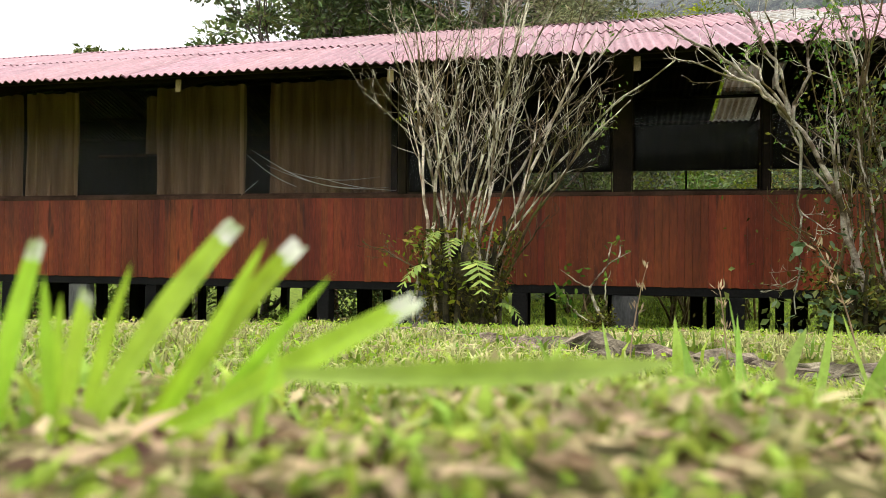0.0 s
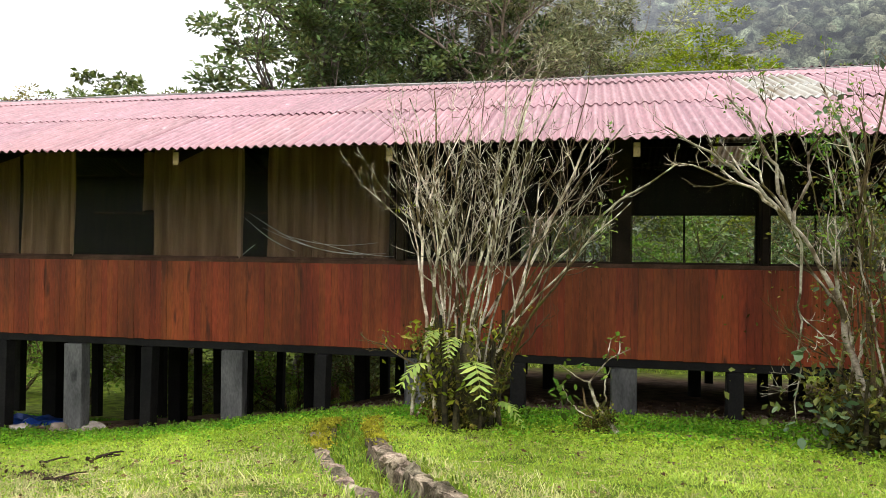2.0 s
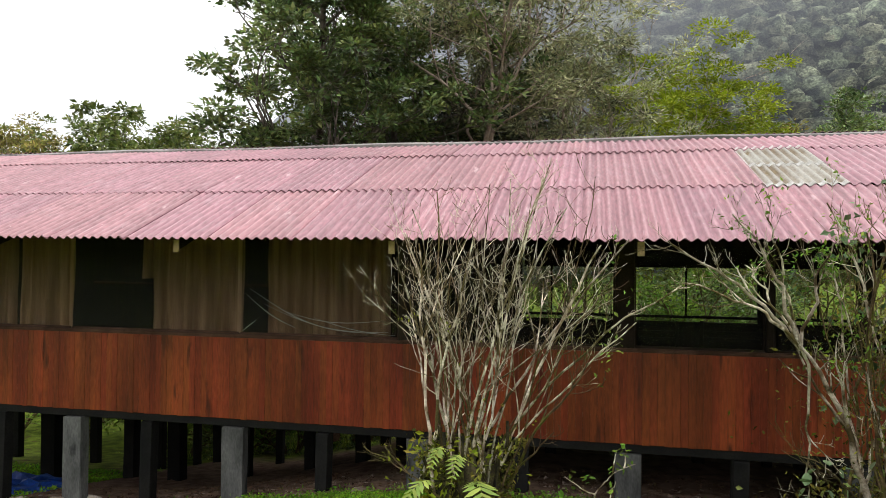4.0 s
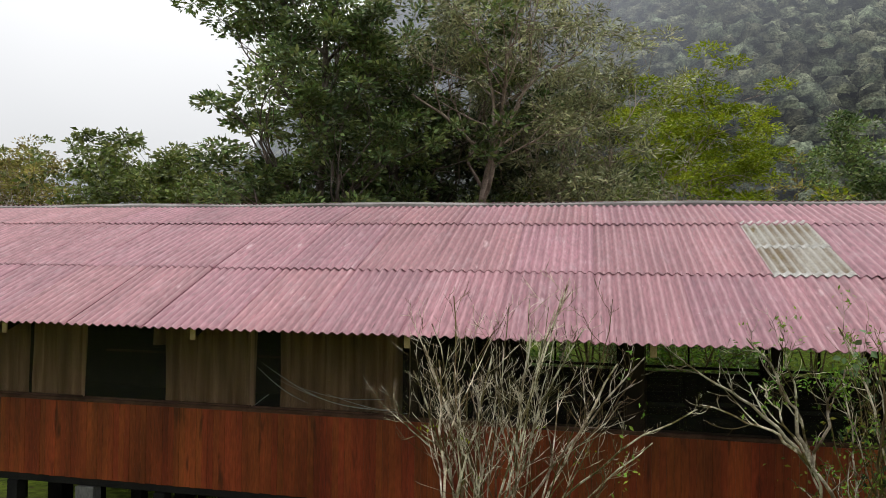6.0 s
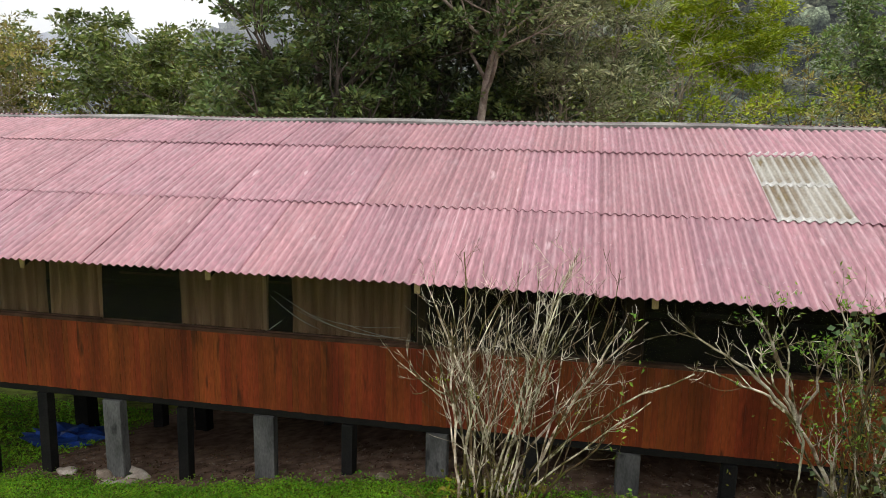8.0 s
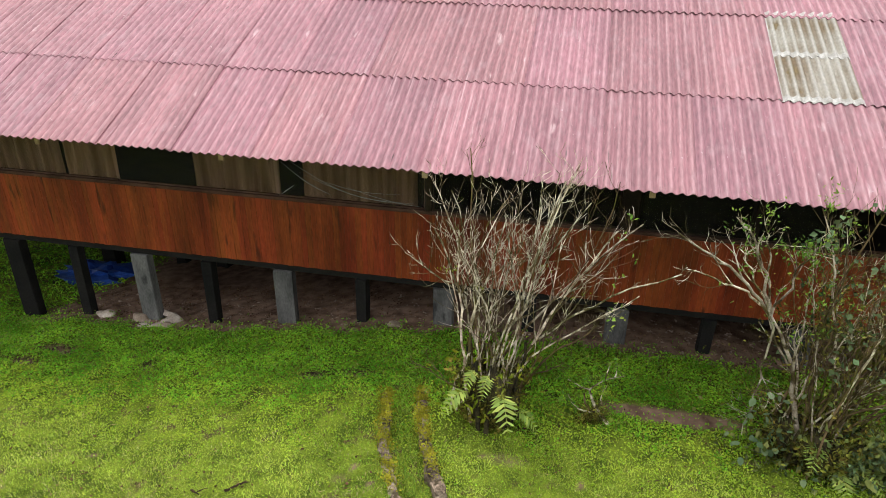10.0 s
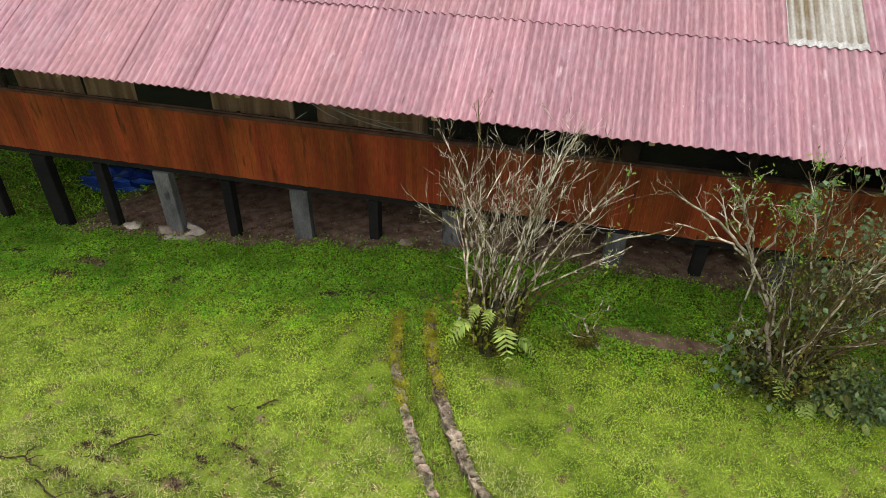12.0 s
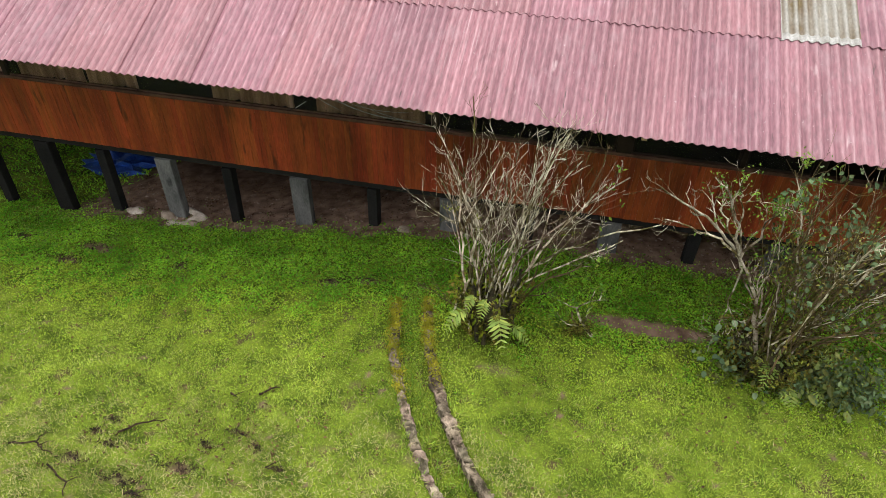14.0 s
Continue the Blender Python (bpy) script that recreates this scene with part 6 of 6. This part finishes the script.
# close turf round the start of the path
g = Geo()
near_box = (-1.8, 2.2, -0.6, 2.4)
at = scatter(r, *near_box, 4200, lambda x, y: np.where(on_kerb(x, y), 0.05, 0.9) * (np.hypot(x - 0.33, y - 0.36) > 0.52) * step((1.9 - np.hypot(x - 0.2, y - 0.9)) / 1.1))
n = len(at)
blades(g, at, r.uniform(0.3, 1.2, n), r.uniform(0.015, 0.045, n), r.uniform(0.0035, 0.0075, n), r)
tagged(part("near_grass", g, M["near_blade"]), "short mown grass close up", "grass", kind="stuff")
g = Geo()
at = scatter(r, -0.9, 1.5, -0.4, 1.7, 1500, lambda x, y: (np.hypot(x - 0.33, y - 0.36) > 0.52) * step((1.15 - np.hypot(x - 0.3, y - 0.6)) / 0.7))
n = len(at)
at[:, 2] += r.uniform(0.0, 0.035, n) * (at[:, 1] < 0.8)
leaves(g, at, r.normal(0, 1, (n, 3)) * np.array([1, 1, 0.35]), r.uniform(0.012, 0.04, n), r.uniform(0.1, 0.35, (n, 1)), r)
tagged(part("near_straw", g, M["straw"]), "dry clippings and straw between the blades", "straw", kind="stuff")
g = Geo()
at = scatter(r, -0.9, 1.5, -0.4, 1.7, 420, lambda x, y: (np.hypot(x - 0.33, y - 0.36) > 0.52) * step((1.15 - np.hypot(x - 0.3, y - 0.6)) / 0.7))
n = len(at)
at[:, 2] += r.uniform(0.0, 0.02, n)
leaves(g, at, r.normal(0, 1, (n, 3)) * np.array([1, 1, 0.25]), r.uniform(0.012, 0.034, n), 0.6, r)
tagged(part("near_litter", g, M["dead_leaf"]), "brown leaf litter between the blades", "leaves", kind="stuff")


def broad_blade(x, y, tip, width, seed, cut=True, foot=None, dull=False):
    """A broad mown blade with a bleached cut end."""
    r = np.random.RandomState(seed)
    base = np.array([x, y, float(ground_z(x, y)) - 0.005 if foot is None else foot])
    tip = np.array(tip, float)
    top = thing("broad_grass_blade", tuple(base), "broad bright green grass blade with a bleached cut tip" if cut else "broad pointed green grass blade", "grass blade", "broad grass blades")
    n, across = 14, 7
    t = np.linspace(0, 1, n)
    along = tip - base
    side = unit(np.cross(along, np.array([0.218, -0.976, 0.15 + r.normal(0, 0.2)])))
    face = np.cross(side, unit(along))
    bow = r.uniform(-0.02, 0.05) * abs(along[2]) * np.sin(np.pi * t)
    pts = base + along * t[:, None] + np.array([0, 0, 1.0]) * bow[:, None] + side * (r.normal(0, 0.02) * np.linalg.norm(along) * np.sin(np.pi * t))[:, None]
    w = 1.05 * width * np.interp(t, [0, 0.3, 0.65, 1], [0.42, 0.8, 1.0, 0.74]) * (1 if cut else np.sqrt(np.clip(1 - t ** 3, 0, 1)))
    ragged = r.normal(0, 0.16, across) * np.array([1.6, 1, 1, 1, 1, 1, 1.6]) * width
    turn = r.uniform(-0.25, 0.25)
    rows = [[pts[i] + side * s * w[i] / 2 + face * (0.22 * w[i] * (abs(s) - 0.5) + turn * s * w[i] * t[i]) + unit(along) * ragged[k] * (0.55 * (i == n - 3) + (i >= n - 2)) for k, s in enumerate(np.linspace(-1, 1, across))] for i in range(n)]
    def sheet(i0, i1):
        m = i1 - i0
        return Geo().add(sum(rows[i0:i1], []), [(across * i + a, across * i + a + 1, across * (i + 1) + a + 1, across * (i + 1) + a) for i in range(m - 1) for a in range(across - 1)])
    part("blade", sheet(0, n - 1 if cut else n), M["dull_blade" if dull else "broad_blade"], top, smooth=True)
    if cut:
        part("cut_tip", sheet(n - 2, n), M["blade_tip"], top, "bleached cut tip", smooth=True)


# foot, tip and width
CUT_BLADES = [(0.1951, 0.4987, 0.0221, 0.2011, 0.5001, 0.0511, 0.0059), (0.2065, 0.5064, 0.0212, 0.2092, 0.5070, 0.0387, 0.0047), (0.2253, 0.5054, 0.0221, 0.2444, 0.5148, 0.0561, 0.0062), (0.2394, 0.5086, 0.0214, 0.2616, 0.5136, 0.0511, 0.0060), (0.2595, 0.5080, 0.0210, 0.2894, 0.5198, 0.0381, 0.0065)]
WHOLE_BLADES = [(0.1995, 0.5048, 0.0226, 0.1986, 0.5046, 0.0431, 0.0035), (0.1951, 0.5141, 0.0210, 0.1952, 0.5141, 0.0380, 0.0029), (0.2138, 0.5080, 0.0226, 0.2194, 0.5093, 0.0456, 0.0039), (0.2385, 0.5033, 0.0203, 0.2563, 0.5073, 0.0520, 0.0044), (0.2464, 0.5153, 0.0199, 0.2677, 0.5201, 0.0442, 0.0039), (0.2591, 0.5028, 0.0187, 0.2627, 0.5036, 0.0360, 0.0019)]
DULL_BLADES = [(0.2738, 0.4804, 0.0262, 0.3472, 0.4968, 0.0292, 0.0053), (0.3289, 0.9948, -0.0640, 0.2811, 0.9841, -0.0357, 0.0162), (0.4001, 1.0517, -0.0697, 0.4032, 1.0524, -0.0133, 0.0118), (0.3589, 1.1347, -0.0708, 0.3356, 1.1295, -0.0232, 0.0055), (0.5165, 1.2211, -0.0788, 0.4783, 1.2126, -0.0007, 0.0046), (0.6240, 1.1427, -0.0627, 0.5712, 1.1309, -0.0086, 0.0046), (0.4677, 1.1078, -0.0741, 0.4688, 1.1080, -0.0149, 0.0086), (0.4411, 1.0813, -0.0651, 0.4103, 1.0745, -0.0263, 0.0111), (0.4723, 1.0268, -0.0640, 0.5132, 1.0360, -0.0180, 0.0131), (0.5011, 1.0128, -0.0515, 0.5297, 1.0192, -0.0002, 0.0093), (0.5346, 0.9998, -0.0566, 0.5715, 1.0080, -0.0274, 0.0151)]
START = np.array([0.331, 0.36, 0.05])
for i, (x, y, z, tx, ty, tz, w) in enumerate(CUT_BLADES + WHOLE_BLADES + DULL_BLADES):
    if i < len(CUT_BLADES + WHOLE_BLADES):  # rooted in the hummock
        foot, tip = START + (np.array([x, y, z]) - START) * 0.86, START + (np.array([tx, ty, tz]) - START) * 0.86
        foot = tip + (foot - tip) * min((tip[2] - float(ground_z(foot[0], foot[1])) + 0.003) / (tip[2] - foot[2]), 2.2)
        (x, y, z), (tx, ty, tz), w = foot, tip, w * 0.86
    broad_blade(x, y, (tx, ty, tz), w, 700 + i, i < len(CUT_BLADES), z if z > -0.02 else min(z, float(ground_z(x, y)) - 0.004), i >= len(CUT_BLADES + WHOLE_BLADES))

# litter and short grass on the hummock
ang, rad = r.uniform(0, 2 * np.pi, 46000), 0.035 + 0.45 * r.uniform(0, 1, 46000) ** 0.8
hx, hy = 0.331 + rad * np.cos(ang), 0.36 + rad * np.sin(ang)
spot = np.stack([hx, hy, ground_z(hx, hy) + 0.010 * speck(hx, hy, 5, 0.25) + 0.012 * speck(hx, hy, 6, 0.7)], 1)
low = 0.12 + 0.88 * step((rad - 0.07) / 0.13)
for first, last, material, name, text, size, ratio, rise in ((0, 15000, "straw", "hummock_straw", "dry straw and clippings on a hummock", (0.004, 0.012), 0.33, 0.014), (15000, 19000, "dead_leaf", "hummock_litter", "brown leaf litter on a hummock", (0.003, 0.009), 0.6, 0.012)):
    g = Geo()
    some = spot[first:last] + np.array([0, 0, 1.0]) * r.uniform(0, rise, (last - first, 1)) * low[first:last, None]
    leaves(g, some, r.normal(0, 1, some.shape) * np.array([1, 1, 0.4]) * np.stack([np.ones(len(some)), np.ones(len(some)), low[first:last]], 1), r.uniform(*size, len(some)), ratio, r)
    tagged(part(name, g, M[material]), text, "litter", kind="stuff")
for first, last, material, name, text, tall in ((19000, 36000, "near_blade", "hummock_grass", "short bright green grass on a hummock", (0.010, 0.026)), (36000, 46000, "dry_grass", "hummock_hay", "pale drying grass on a hummock", (0.006, 0.020))):
    g = Geo()
    lush = first + np.flatnonzero((speck(hx[first:last], hy[first:last], 51, 0.09) > -0.1) & (rad[first:last] > 0.06))
    blades(g, spot[lush], r.uniform(0.3, 1.3, len(lush)), r.uniform(*tall, len(lush)) * low[lush], r.uniform(0.0016, 0.0042, len(lush)), r)
    tagged(part(name, g, M[material]), text, "grass", kind="stuff")

# tall weed stalks by the drain
for i, (x, y, h, lean) in enumerate(((0.42, 2.5, 0.42, 0.05), (0.7, 2.45, 0.36, -0.03), (1.05, 2.2, 0.5, 0.1), (1.15, 2.1, 0.46, -0.12), (1.35, 2.3, 0.62, 0.16), (0.98, 2.3, 0.34, -0.1))):
    stalk = thing("weed_stalk", (x, y, float(ground_z(x, y))), "thin dry grass stalk beside the drain", "weed", "stalks beside the drain")
    g = Geo()
    t = np.linspace(0, 1, 8)
    pts = np.stack([x + lean * t * t, y + 0.02 * np.sin(t * 3), float(ground_z(x, y)) + h * t], 1)
    tube(g, pts, 0.0028 * (1.1 - 0.7 * t), 4)
    part("stem", g, M["straw"], stalk, smooth=True)
    g = Geo()
    rr = np.random.RandomState(60 + i)
    pick = pts[rr.randint(4, 8, 24)] + rr.normal(0, 0.006, (24, 3))
    leaves(g, pick, rr.normal(0, 0.5, (24, 3)) + np.array([0, 0, 0.9]), 0.03, 0.2, rr)
    tagged(part("seed_head", g, M["straw"], stalk), kind="stuff")


# ---- roof sheets ----
PITCH, WAVE = 0.1111, 0.0165


def sheet_mesh(name, length, material, waves=9.55, rim_width=0.0):
    """One corrugated sheet, lying along +y, with its real thickness; rim_width: a cleaner margin at its sides and ends."""
    xs = np.arange(0, waves * PITCH, PITCH / 7)
    n = len(xs)
    h = WAVE * np.cos(2 * np.pi * xs / PITCH)
    ys = np.array([-0.07, length + 0.07] if not rim_width else [-0.07, -0.07 + rim_width, length - 0.02, length + 0.07])
    m = len(ys)
    v = [(x, y, z + up) for up in (0.0, -0.007) for y in ys for x, z in zip(xs, h)]
    f = [(k * n + i, k * n + i + 1, (k + 1) * n + i + 1, (k + 1) * n + i) for k in range(m - 1) for i in range(n - 1)]
    f += [((m + k + 1) * n + i, (m + k + 1) * n + i + 1, (m + k) * n + i + 1, (m + k) * n + i) for k in range(m - 1) for i in range(n - 1)]
    half = (m - 1) * (n - 1)
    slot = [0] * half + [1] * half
    if rim_width:
        slot = [1 if k in (0, m - 2) or xs[i] < 0.5 * rim_width else 0 for k in range(m - 1) for i in range(n - 1)] * 2
    rim = len(v)
    v += v[0:n] + v[m * n : (m + 1) * n] + v[(m - 1) * n : m * n] + v[(2 * m - 1) * n : 2 * m * n]
    f += [(rim + i + 1, rim + i, rim + n + i, rim + n + i + 1) for i in range(n - 1)]
    f += [(rim + 2 * n + i, rim + 2 * n + i + 1, rim + 3 * n + i + 1, rim + 3 * n + i) for i in range(n - 1)]
    side = len(v)
    v += [v[n - 1], v[m * n - 1], v[(m + 1) * n - 1], v[2 * m * n - 1]]
    f += [(side, side + 2, side + 3, side + 1)]
    me = Geo().add(v, f).mesh(name, material, True)
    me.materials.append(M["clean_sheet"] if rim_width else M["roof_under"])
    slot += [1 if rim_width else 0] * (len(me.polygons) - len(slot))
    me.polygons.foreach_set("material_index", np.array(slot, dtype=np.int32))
    return me


sheet_rng = np.random.RandomState(5)
for row in range(3):
    (ya, za), (yb, zb) = SLOPE[row], SLOPE[row + 1]
    length, tilt_up = math.hypot(yb - ya, zb - za), math.atan2(zb - za, yb - ya)
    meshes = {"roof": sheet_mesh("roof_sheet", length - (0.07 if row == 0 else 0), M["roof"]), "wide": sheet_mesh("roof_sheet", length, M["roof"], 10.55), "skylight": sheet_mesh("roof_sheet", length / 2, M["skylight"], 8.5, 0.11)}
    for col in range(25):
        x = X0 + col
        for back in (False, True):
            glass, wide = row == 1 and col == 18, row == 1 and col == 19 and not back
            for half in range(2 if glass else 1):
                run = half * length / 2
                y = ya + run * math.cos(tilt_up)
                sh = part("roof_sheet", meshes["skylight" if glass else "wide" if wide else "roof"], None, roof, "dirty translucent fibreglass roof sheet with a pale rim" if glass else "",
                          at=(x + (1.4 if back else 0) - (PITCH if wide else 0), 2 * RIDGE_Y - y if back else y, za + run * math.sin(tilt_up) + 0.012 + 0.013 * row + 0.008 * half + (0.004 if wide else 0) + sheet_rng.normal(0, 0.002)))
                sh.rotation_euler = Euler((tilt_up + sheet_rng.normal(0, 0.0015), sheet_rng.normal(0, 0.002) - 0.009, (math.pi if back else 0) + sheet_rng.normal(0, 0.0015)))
